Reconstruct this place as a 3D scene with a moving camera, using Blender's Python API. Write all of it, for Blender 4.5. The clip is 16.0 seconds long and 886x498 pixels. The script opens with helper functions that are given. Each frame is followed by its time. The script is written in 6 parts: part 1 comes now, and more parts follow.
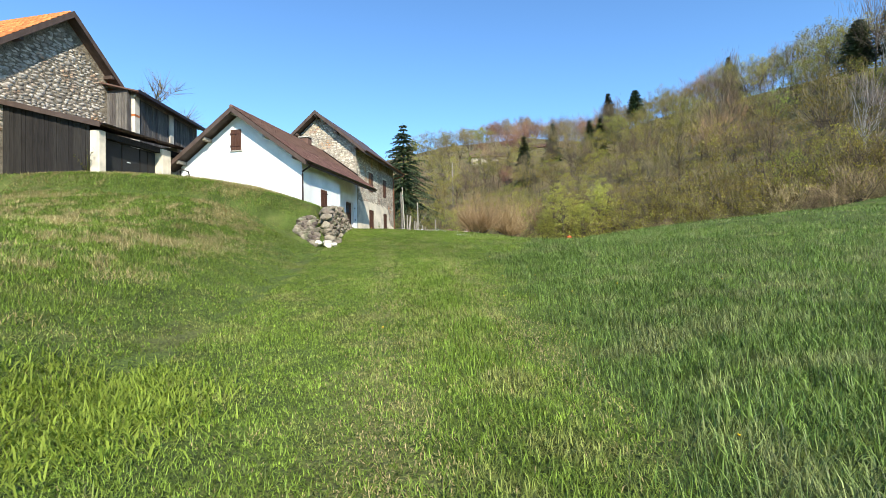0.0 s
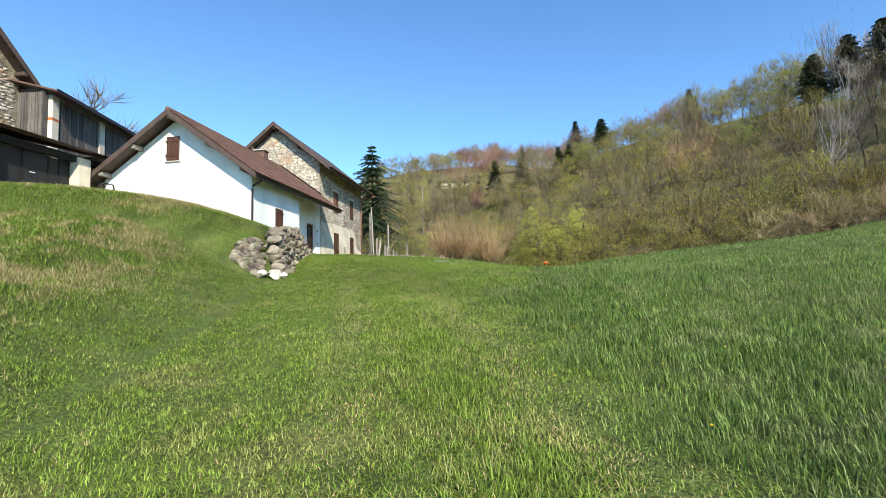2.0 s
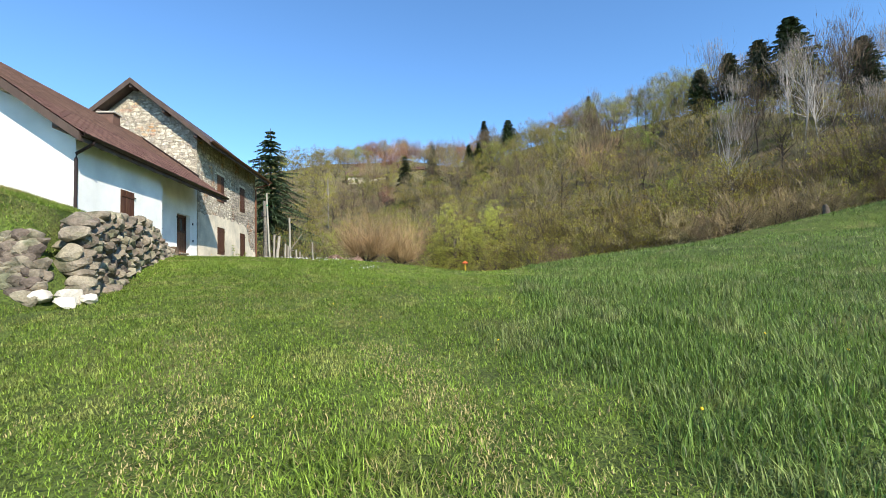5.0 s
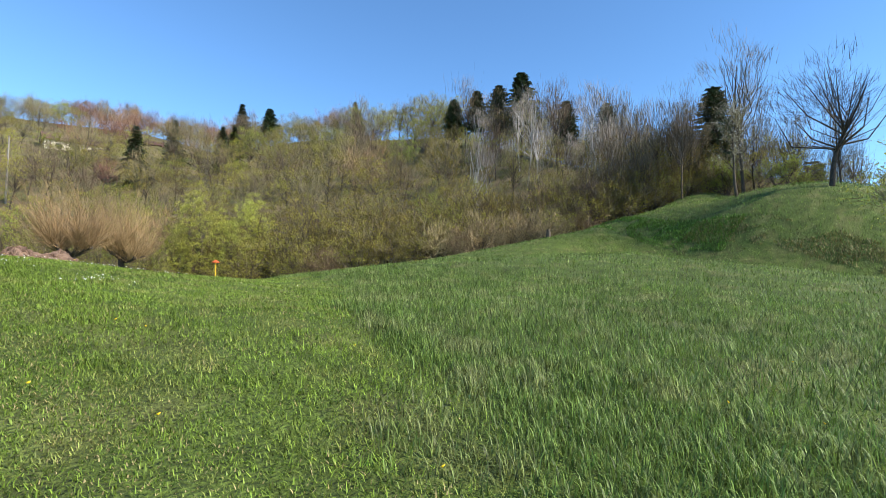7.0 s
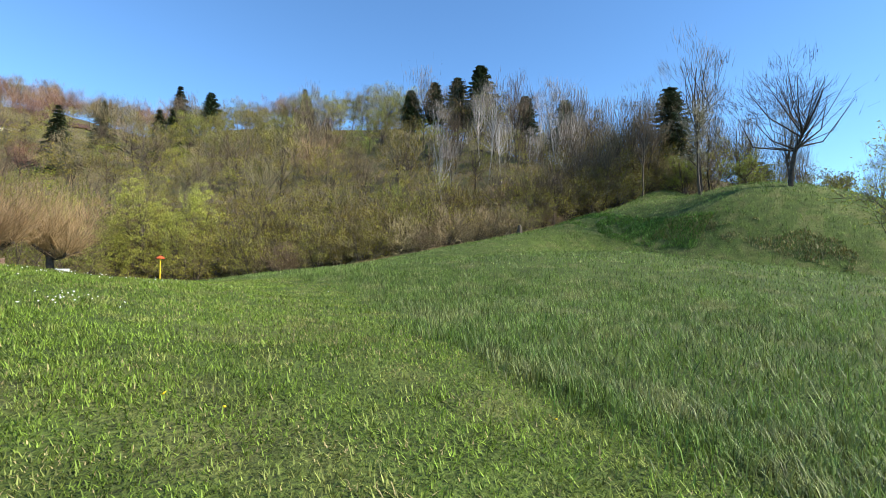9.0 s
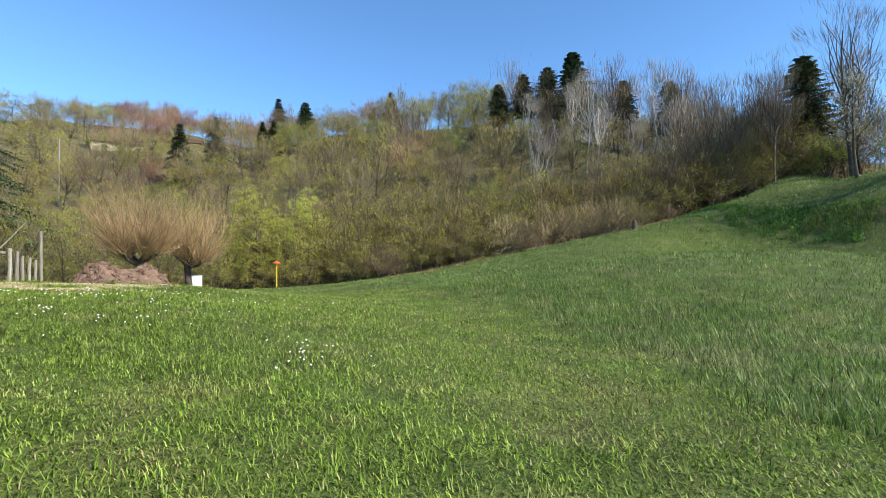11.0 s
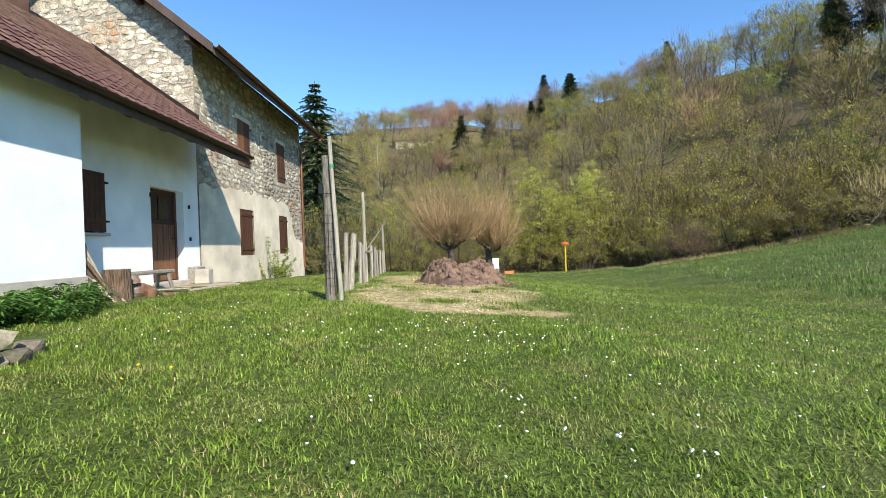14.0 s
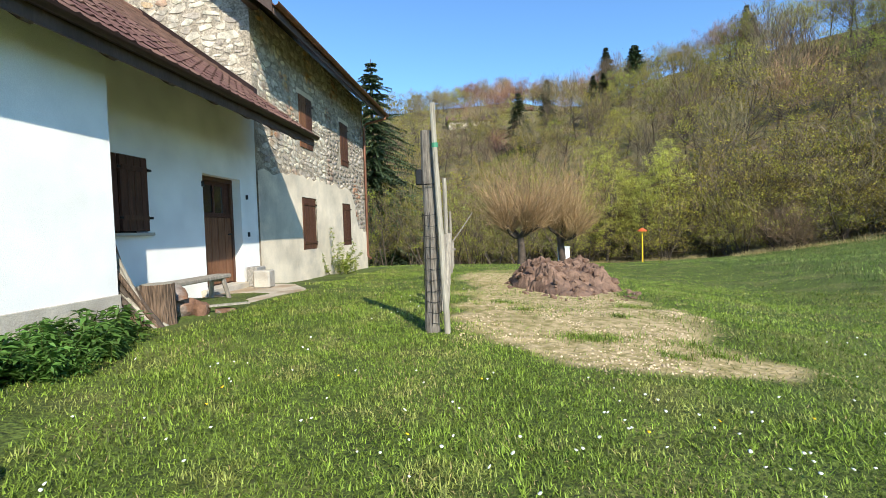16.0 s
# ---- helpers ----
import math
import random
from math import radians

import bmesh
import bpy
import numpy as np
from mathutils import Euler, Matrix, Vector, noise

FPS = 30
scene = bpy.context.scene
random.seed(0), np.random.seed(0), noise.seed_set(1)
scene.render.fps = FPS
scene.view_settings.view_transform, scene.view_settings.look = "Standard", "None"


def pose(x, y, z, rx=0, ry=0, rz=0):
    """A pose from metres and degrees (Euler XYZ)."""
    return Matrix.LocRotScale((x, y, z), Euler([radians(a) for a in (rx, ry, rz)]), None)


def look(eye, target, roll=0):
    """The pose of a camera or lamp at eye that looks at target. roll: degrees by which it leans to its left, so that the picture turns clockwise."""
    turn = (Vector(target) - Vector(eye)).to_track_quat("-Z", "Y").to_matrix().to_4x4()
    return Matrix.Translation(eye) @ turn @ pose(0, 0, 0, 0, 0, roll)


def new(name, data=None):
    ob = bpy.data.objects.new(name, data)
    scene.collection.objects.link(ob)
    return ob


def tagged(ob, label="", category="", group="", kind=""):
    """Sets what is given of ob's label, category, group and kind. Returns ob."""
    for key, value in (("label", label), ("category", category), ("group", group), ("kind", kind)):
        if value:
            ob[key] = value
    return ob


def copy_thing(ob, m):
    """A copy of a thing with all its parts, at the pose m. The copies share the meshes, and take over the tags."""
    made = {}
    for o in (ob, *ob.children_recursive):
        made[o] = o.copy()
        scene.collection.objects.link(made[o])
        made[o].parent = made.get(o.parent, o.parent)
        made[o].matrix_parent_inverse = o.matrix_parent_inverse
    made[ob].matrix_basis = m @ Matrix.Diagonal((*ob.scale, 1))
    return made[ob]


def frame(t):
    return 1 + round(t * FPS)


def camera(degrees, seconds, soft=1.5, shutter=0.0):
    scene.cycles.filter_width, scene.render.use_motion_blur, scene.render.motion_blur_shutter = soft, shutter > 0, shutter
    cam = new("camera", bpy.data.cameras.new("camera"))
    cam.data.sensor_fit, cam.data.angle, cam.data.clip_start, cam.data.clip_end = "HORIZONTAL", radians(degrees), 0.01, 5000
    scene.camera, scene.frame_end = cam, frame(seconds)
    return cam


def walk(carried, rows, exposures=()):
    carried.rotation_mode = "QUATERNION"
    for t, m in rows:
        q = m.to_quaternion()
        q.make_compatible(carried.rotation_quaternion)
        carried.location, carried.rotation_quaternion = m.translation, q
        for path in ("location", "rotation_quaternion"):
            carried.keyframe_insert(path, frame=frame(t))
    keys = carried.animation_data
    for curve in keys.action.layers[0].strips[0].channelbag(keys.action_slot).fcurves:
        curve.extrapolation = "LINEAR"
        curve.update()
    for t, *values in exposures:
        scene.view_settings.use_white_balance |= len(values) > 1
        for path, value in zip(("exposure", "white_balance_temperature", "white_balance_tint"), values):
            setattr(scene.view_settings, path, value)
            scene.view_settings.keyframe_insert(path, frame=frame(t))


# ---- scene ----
cam = camera(87.1, 16.0, 0.8)
PATH = [
    (0, (7.646, -20.251, -1.794), (7.263, -18.288, -1.754), -1.2),
    (0.5, (7.383, -19.415, -1.704), (7.017, -17.45, -1.652), -1.2),
    (1, (7.11, -18.667, -1.64), (6.785, -16.695, -1.563), -1.2),
    (1.5, (6.924, -17.883, -1.583), (6.645, -15.905, -1.477), -1.2),
    (2, (6.694, -17.112, -1.535), (6.449, -15.132, -1.392), -1.3),
    (2.5, (6.459, -16.346, -1.53), (6.241, -14.363, -1.386), -1.4),
    (3, (6.25, -15.514, -1.502), (6.079, -13.526, -1.377), -1.5),
    (3.2, (6.171, -15.208, -1.495), (6.001, -13.219, -1.375), -1.5),
    (5.3, (5.419, -12.008, -1.073), (5.717, -10.034, -0.949), -1.3),
    (5.5, (5.337, -11.717, -1.059), (5.744, -9.762, -0.946), -0.8),
    (6, (5.133, -11.07, -0.958), (5.815, -9.193, -0.843), -0.6),
    (6.5, (5.017, -10.449, -0.85), (5.95, -8.683, -0.741), -0.1),
    (7, (4.987, -9.78, -0.726), (6.109, -8.129, -0.614), 0.1),
    (7.5, (4.949, -9.142, -0.656), (6.197, -7.583, -0.55), 0.3),
    (8, (4.827, -8.413, -0.6), (6.127, -6.895, -0.506), 0.2),
    (8.2, (4.755, -8.146, -0.587), (6.064, -6.636, -0.497), -0.0),
    (10.5, (3.614, -5.35, -0.11), (4.783, -3.728, -0.049), -0.7),
    (11, (3.448, -4.729, -0.011), (4.472, -3.013, 0.061), -0.9),
    (11.5, (3.247, -4.13, 0.164), (4.105, -2.325, 0.232), -1.0),
    (12, (2.984, -3.568, 0.208), (3.654, -1.684, 0.27), -1.6),
    (12.5, (2.726, -3.012, 0.278), (3.169, -1.062, 0.319), -1.7),
    (13, (2.483, -2.491, 0.375), (2.712, -0.504, 0.391), -2.0),
    (13.5, (2.205, -1.945, 0.509), (2.283, 0.054, 0.514), -2.1),
    (14, (1.988, -1.381, 0.6), (1.967, 0.619, 0.588), -2.0),
    (14.5, (1.705, -0.866, 0.669), (1.637, 1.133, 0.636), -2.0),
    (15, (1.422, -0.35, 0.776), (1.297, 1.645, 0.722), -1.9),
    (15.5, (1.184, 0.213, 0.886), (0.997, 2.202, 0.808), -1.9),
    (16, (0.863, 0.748, 0.979), (0.629, 2.733, 0.896), -1.7),
]
walk(cam, [(t, look(e, g, r)) for t, e, g, r in PATH])

# ---- world, sun, exposure ----
SUN_TRAVEL = Vector((-0.405, 0.705, -0.582)).normalized()
world = bpy.data.worlds.new("world")
scene.world = world
world.use_nodes = True
wn = world.node_tree.nodes
sky = wn.new("ShaderNodeTexSky")
sky.sky_type = 'NISHITA'
sky.sun_disc = False
sky.sun_elevation = radians(35.5)
sky.sun_rotation = math.atan2(-SUN_TRAVEL.x, -SUN_TRAVEL.y)
sky.altitude = 900
sky.air_density = 1.0
sky.dust_density = 0.0
sky.ozone_density = 2.0
wn["Background"].inputs[1].default_value = 0.15
haze = wn.new("ShaderNodeMix")
haze.data_type, haze.blend_type = 'RGBA', 'MULTIPLY'
haze.inputs[0].default_value = 1.0
haze.inputs[7].default_value = (0.70, 0.99, 1.19, 1)
world.node_tree.links.new(sky.outputs[0], haze.inputs[6])
world.node_tree.links.new(haze.outputs[2], wn["Background"].inputs[0])
sun_data = bpy.data.lights.new("sun", 'SUN')
sun_data.energy = 4.9
sun_data.angle = radians(0.53)
sun_data.color = (1.0, 0.93, 0.79)
sun = new("sun", sun_data)
sun.matrix_world = look((40, -60, 60), Vector((40, -60, 60)) + SUN_TRAVEL)
scene.view_settings.exposure = 0.6


# ---- helpers of this scene ----
def part(name, bm, material, parent=None, label=""):
    me = bpy.data.meshes.new(name)
    bm.to_mesh(me)
    bm.free()
    me.materials.append(material)
    ob = new(name, me)
    if parent is not None:
        ob.parent = parent
    if label:
        ob["label"] = label
    return ob


def np_mesh(name, verts, faces, material, parent=None, smooth=False):
    """A mesh from arrays of places and of triangles or quads."""
    verts, faces = np.asarray(verts, np.float32), np.asarray(faces, np.int32)
    k = faces.shape[1]
    me = bpy.data.meshes.new(name)
    me.vertices.add(len(verts))
    me.vertices.foreach_set("co", verts.ravel())
    me.loops.add(faces.size)
    me.loops.foreach_set("vertex_index", faces.ravel())
    me.polygons.add(len(faces))
    me.polygons.foreach_set("loop_start", np.arange(0, faces.size, k, dtype=np.int32))
    if smooth:
        me.polygons.foreach_set("use_smooth", np.ones(len(faces), bool))
    me.update(calc_edges=True)
    me.validate()
    me.materials.append(material)
    ob = new(name, me)
    if parent is not None:
        ob.parent = parent
    return ob


def empty(name, x=0, y=0, z=0, rz=0):
    ob = new(name)
    ob.empty_display_size = 0.2
    ob.matrix_basis = pose(x, y, z, 0, 0, rz)
    return ob


def box(bm, lo, hi, bevel=0.0):
    """Adds a box between two corners, with chamfered edges."""
    r = bmesh.ops.create_cube(bm, size=1)
    c = [(a + b) / 2 for a, b in zip(lo, hi)]
    s = [abs(b - a) for a, b in zip(lo, hi)]
    for v in r["verts"]:
        v.co = Vector((c[0] + v.co.x * s[0], c[1] + v.co.y * s[1], c[2] + v.co.z * s[2]))
    if bevel:
        es = list({e for v in r["verts"] for e in v.link_edges})
        bmesh.ops.bevel(bm, geom=es, offset=bevel, segments=1, affect='EDGES')
    return bm


def boxes(*spans, bevel=0.0):
    bm = bmesh.new()
    for lo, hi in spans:
        box(bm, lo, hi, bevel)
    return bm


def prism(outline, direction):
    """A closed solid: a flat outline swept by a vector."""
    bm = bmesh.new()
    d = Vector(direction)
    a = [bm.verts.new(p) for p in outline]
    b = [bm.verts.new(Vector(p) + d) for p in outline]
    n = len(a)
    bm.faces.new(a)
    bm.faces.new(b[::-1])
    for i in range(n):
        bm.faces.new((a[i], b[i], b[(i + 1) % n], a[(i + 1) % n]))
    bmesh.ops.recalc_face_normals(bm, faces=bm.faces)
    return bm


def tube(points, radii, sides=8, cap=True):
    """A bent round bar along points."""
    bm = bmesh.new()
    rings = []
    pts = [Vector(p) for p in points]
    for i, p in enumerate(pts):
        d = (pts[min(i + 1, len(pts) - 1)] - pts[max(i - 1, 0)]).normalized()
        u = d.orthogonal().normalized() if abs(d.z) < 0.9 else Vector((1, 0, 0)).cross(d).normalized()
        w = d.cross(u)
        rings.append([bm.verts.new(p + radii[i] * (math.cos(a) * u + math.sin(a) * w))
                      for a in [2 * math.pi * k / sides for k in range(sides)]])
    for r, s in zip(rings, rings[1:]):
        for k in range(sides):
            bm.faces.new((r[k], r[(k + 1) % sides], s[(k + 1) % sides], s[k]))
    if cap:
        bm.faces.new(rings[0][::-1])
        bm.faces.new(rings[-1])
    bmesh.ops.recalc_face_normals(bm, faces=bm.faces)
    return bm


def smoothstep(a, b, v):
    u = np.clip((np.asarray(v, float) - a) / (b - a), 0, 1)
    return u * u * (3 - 2 * u)


def vnoise(x, y, seed=0):
    """Smooth value noise on arrays, about -1 to 1."""
    x, y = np.asarray(x, float), np.asarray(y, float)
    xi, yi = np.floor(x).astype(np.int64), np.floor(y).astype(np.int64)
    fx, fy = x - xi, y - yi
    fx, fy = fx * fx * (3 - 2 * fx), fy * fy * (3 - 2 * fy)

    def h(i, j):
        n = (i * 374761393 + j * 668265263 + seed * 1442695041) & 0x7fffffff
        n = ((n ^ (n >> 13)) * 1274126177) & 0x7fffffff
        return ((n ^ (n >> 16)) & 0xffff) / 32767.5 - 1

    return (h(xi, yi) * (1 - fx) + h(xi + 1, yi) * fx) * (1 - fy) + (h(xi, yi + 1) * (1 - fx) + h(xi + 1, yi + 1) * fx) * fy


# ---- materials ----
def mat(name, base, rough=0.8, dark=0.75, scale=6.0, fine=60.0, bump=0.3, metal=0.0, spread=0.0, island=0.0,
        second=None, second_scale=1.0, second_at=0.55, stretch=(1, 1, 1), spec=0.3, translucent=0.0, bump_dist=0.02, fine_dark=None):
    """A surface with a base colour that varies at two scales, relief, an optional second colour in patches."""
    m = bpy.data.materials.new(name)
    m.use_nodes = True
    nt = m.node_tree
    N, L = nt.nodes, nt.links
    b = N["Principled BSDF"]
    b.inputs["Roughness"].default_value = rough
    b.inputs["Metallic"].default_value = metal
    b.inputs["Specular IOR Level"].default_value = spec
    geo = N.new("ShaderNodeNewGeometry")
    mp = N.new("ShaderNodeMapping")
    mp.inputs["Scale"].default_value = stretch
    L.new(geo.outputs["Position"], mp.inputs[0])

    def nz(s, detail=4.0):
        n = N.new("ShaderNodeTexNoise")
        n.inputs["Scale"].default_value = s
        n.inputs["Detail"].default_value = detail
        L.new(mp.outputs[0], n.inputs["Vector"])
        return n.outputs["Fac"]

    def ramp(v, lo, hi, a, c):
        r = N.new("ShaderNodeMapRange")
        r.inputs[1].default_value, r.inputs[2].default_value = lo, hi
        r.inputs[3].default_value, r.inputs[4].default_value = a, c
        L.new(v, r.inputs[0])
        return r.outputs[0]

    def mixc(kind, fac, a, c):
        x = N.new("ShaderNodeMix")
        x.data_type, x.blend_type = 'RGBA', kind
        for i, v in ((0, fac), (6, a), (7, c)):
            if hasattr(v, "links"):
                L.new(v, x.inputs[i])
            else:
                x.inputs[i].default_value = v
        return x.outputs[2]

    def grey(v):
        c = N.new("ShaderNodeCombineColor")
        for i in range(3):
            L.new(v, c.inputs[i])
        return c.outputs[0]

    col = (*base, 1)
    if second:
        f = ramp(nz(second_scale, 5.0), second_at - 0.06, second_at + 0.06, 0.0, 1.0)
        col = mixc('MIX', f, (*base, 1), (*second, 1))
    col = mixc('MULTIPLY', 1.0, col, grey(ramp(nz(scale), 0.3, 0.7, dark, 1.12)))
    fn = nz(fine, 3.0)
    col = mixc('MULTIPLY', 1.0, col, grey(ramp(fn, 0.3, 0.7, fine_dark or 0.5 + dark / 2, 1.08 if not fine_dark else 1.3)))
    if spread:
        oi = N.new("ShaderNodeObjectInfo")
        col = mixc('MULTIPLY', 1.0, col, grey(ramp(oi.outputs["Random"], 0, 1, 1 - spread, 1 + spread)))
        hs = N.new("ShaderNodeHueSaturation")
        L.new(ramp(oi.outputs["Random"], 0, 1, 0.5 - spread * 0.06, 0.5 + spread * 0.06), hs.inputs["Hue"])
        L.new(col, hs.inputs["Color"])
        col = hs.outputs[0]
    if island:
        col = mixc('MULTIPLY', 1.0, col, grey(ramp(geo.outputs["Random Per Island"], 0, 1, 1 - island, 1 + island)))
    L.new(col, b.inputs["Base Color"])
    if bump:
        bp = N.new("ShaderNodeBump")
        bp.inputs["Strength"].default_value = bump
        bp.inputs["Distance"].default_value = bump_dist
        L.new(fn, bp.inputs["Height"])
        L.new(bp.outputs[0], b.inputs["Normal"])
    if translucent:
        tr = N.new("ShaderNodeBsdfTranslucent")
        L.new(col, tr.inputs[0])
        mx = N.new("ShaderNodeMixShader")
        mx.inputs[0].default_value = translucent
        L.new(b.outputs[0], mx.inputs[1])
        L.new(tr.outputs[0], mx.inputs[2])
        L.new(mx.outputs[0], N["Material Output"].inputs[0])
    return m


M_white = mat("white_render", (0.80, 0.80, 0.77), 0.9, 0.9, 1.2, 90, 0.15)
M_plaster = mat("old_lime_plaster", (0.72, 0.63, 0.49), 0.9, 0.78, 1.5, 40, 0.4, second=(0.56, 0.50, 0.40), second_scale=0.9, second_at=0.58)
M_mortar = mat("pale_mortar", (0.50, 0.43, 0.33), 0.95, 0.5, 4, 24, 0.8, fine_dark=0.45)
M_barnmortar = mat("dark_earth_mortar", (0.30, 0.25, 0.18), 0.95, 0.5, 4, 24, 0.8, fine_dark=0.4)
M_stone = mat("rubble_stone", (0.64, 0.57, 0.46), 0.9, 0.5, 6, 45, 0.8, island=0.38, spread=0.3, second=(0.55, 0.33, 0.17), second_scale=0.9, second_at=0.60)
M_rock = mat("field_stone", (0.30, 0.245, 0.18), 0.9, 0.45, 5, 35, 0.8, spread=0.4, second=(0.17, 0.16, 0.10), second_scale=3.0, second_at=0.58)
M_tile = mat("brown_clay_tile", (0.14, 0.074, 0.058), 0.7, 0.7, 3, 30, 0.3, spread=0.22, island=0.2)
M_orange = mat("orange_clay_tile", (0.55, 0.17, 0.06), 0.75, 0.7, 3, 30, 0.3, spread=0.2, island=0.25)
M_brownpaint = mat("brown_timber", (0.10, 0.068, 0.053), 0.6, 0.7, 4, 40, 0.3, stretch=(1, 1, 0.3))
M_shutter = mat("shutter_timber", (0.10, 0.043, 0.026), 0.55, 0.6, 6, 50, 0.3, stretch=(4, 4, 0.4), spread=0.12)
M_shutter_sun = mat("sun_bleached_timber", (0.22, 0.10, 0.05), 0.6, 0.6, 6, 50, 0.3, stretch=(4, 4, 0.4))
M_gutter = mat("brown_sheet_metal", (0.04, 0.024, 0.02), 0.4, 0.8, 3, 30, 0.05, metal=0.3)
M_copper = mat("copper_pipe", (0.22, 0.10, 0.06), 0.45, 0.7, 4, 30, 0.05, metal=0.5)
M_greywood = mat("weathered_grey_wood", (0.36, 0.32, 0.26), 0.9, 0.6, 6, 40, 0.6, stretch=(5, 5, 0.35), spread=0.18)
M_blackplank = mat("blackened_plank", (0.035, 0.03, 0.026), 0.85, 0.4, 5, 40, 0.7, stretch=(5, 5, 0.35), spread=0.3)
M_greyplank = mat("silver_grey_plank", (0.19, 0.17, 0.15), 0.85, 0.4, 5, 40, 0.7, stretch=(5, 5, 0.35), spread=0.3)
# near-black base colour holds the garage opening's shade as well as the dark door
M_darkdoor = mat("dark_door_with_shade", (0.02, 0.02, 0.02), 0.6, 0.8, 3, 30, 0.1)
M_iron = mat("black_iron", (0.03, 0.03, 0.03), 0.5, 0.8, 8, 60, 0.1, metal=0.6)
M_bark = mat("tree_bark", (0.11, 0.085, 0.065), 0.95, 0.55, 5, 40, 0.7, spread=0.2)
M_birch = mat("pale_birch_bark", (0.50, 0.46, 0.42), 0.85, 0.7, 5, 30, 0.3)
M_cut = mat("rough_cut_log", (0.22, 0.145, 0.095), 0.9, 0.55, 5, 14, 1.0, stretch=(3, 3, 0.35), fine_dark=0.3, bump_dist=0.05)
M_concrete = mat("old_concrete", (0.48, 0.44, 0.37), 0.9, 0.75, 3, 60, 0.4)
M_yellow = mat("yellow_paint", (0.75, 0.50, 0.03), 0.5, 0.9, 8, 60, 0.05)
M_redorange = mat("orange_red_paint", (0.62, 0.12, 0.03), 0.5, 0.85, 8, 60, 0.05)
M_whitebox = mat("white_sheet_metal", (0.75, 0.76, 0.77), 0.4, 0.9, 5, 60, 0.05)
M_soil = mat("clay_soil", (0.255, 0.16, 0.11), 0.98, 0.55, 5, 30, 0.9, second=(0.16, 0.095, 0.065), second_scale=3.0)
M_pebble = mat("pale_pebble", (0.60, 0.47, 0.30), 0.9, 0.65, 10, 60, 0.3, island=0.4)
M_glass = mat("dark_window_glass", (0.015, 0.017, 0.02), 0.05, 0.9, 3, 30, 0.0, spec=0.5)


def foliage(name, colour, spread=0.25, island=0.3, translucent=0.35, second=None, second_scale=0.2, second_at=0.55, rough=0.65, spec=0.3, fine=4.0, fine_dark=None):
    return mat(name, colour, rough, 0.7, 0.25, fine, 0.0, fine_dark=fine_dark, spread=spread, island=island, translucent=translucent, second=second, second_scale=second_scale, second_at=second_at, spec=spec)


M_leaf_olive = foliage("olive_budding_leaves", (0.345, 0.295, 0.05), spread=0.4)
M_leaf_green = foliage("fresh_green_leaves", (0.295, 0.31, 0.05), spread=0.4)
M_leaf_dark = foliage("dark_green_leaves", (0.12, 0.15, 0.045))
M_leaf_willow = foliage("willow_leaves", (0.52, 0.53, 0.10), spread=0.1)
M_needle = foliage("spruce_needles", (0.075, 0.105, 0.045), translucent=0.1)
M_pine = foliage("pine_needles", (0.08, 0.11, 0.05), translucent=0.1)
M_twig_red = foliage("reddish_twigs", (0.30, 0.165, 0.10), translucent=0.0, spread=0.35)
M_twig_grey = foliage("grey_brown_twigs", (0.205, 0.155, 0.088), translucent=0.0, spread=0.4)
M_twig_willow = foliage("orange_brown_willow_rods", (0.40, 0.265, 0.13), spread=0.1, translucent=0.0)
M_twig_tan = foliage("pale_tan_twigs", (0.40, 0.295, 0.155), translucent=0.0, spread=0.35)
M_twig_birch = foliage("pale_birch_twigs", (0.34, 0.28, 0.225), translucent=0.0)
M_blossom = foliage("white_blossom", (0.60, 0.55, 0.45), translucent=0.2)
M_grass = foliage("grass_blades", (0.228, 0.325, 0.044), 0, 0.65, 0.26, second=(0.33, 0.365, 0.09), second_scale=1.8, second_at=0.58, rough=0.55, spec=0.3, fine=13.0, fine_dark=0.5)
M_grass_tall = foliage("meadow_grass_blades", (0.172, 0.258, 0.05), 0, 0.65, 0.27, second=(0.27, 0.31, 0.10), second_scale=1.4, second_at=0.56, rough=0.5, spec=0.35, fine=9.0, fine_dark=0.5)
M_straw = foliage("dry_straw", (0.52, 0.42, 0.19), 0, 0.3, 0.2)
M_weed = foliage("broad_bright_weeds", (0.30, 0.38, 0.05), 0, 0.3, 0.4)
M_daisy = mat("white_petals", (0.85, 0.85, 0.82), 0.7, 0.95, 8, 30, 0.0)
M_dandelion = mat("yellow_petals", (0.85, 0.55, 0.02), 0.7, 0.9, 8, 30, 0.0)

# ---- the lie of the land ----
PY = np.array([-60, -30, -20.2, -15.5, -11.7, -8.4, -5.3, -3.0, -0.9, 0.8, 3, 6, 12, 20, 27, 34, 40, 50, 70, 120])
PZ = np.array([-7.5, -4.3, -3.03, -2.74, -2.28, -1.84, -1.33, -0.97, -0.57, -0.28, -0.18, -0.14, -0.3, -0.5, -1.07, -1.75, -2.1, -3.0, -4.5, -6.0])
WX0, WY0, WX1, WY1 = 0.45, -5.0, -2.35, 3.7


def wall_line(y):
    return WX0 + (np.asarray(y, float) - WY0) * (WX1 - WX0) / (WY1 - WY0)


def path_x(y):
    return 0.86 + (0.75 - np.asarray(y, float)) * 0.325


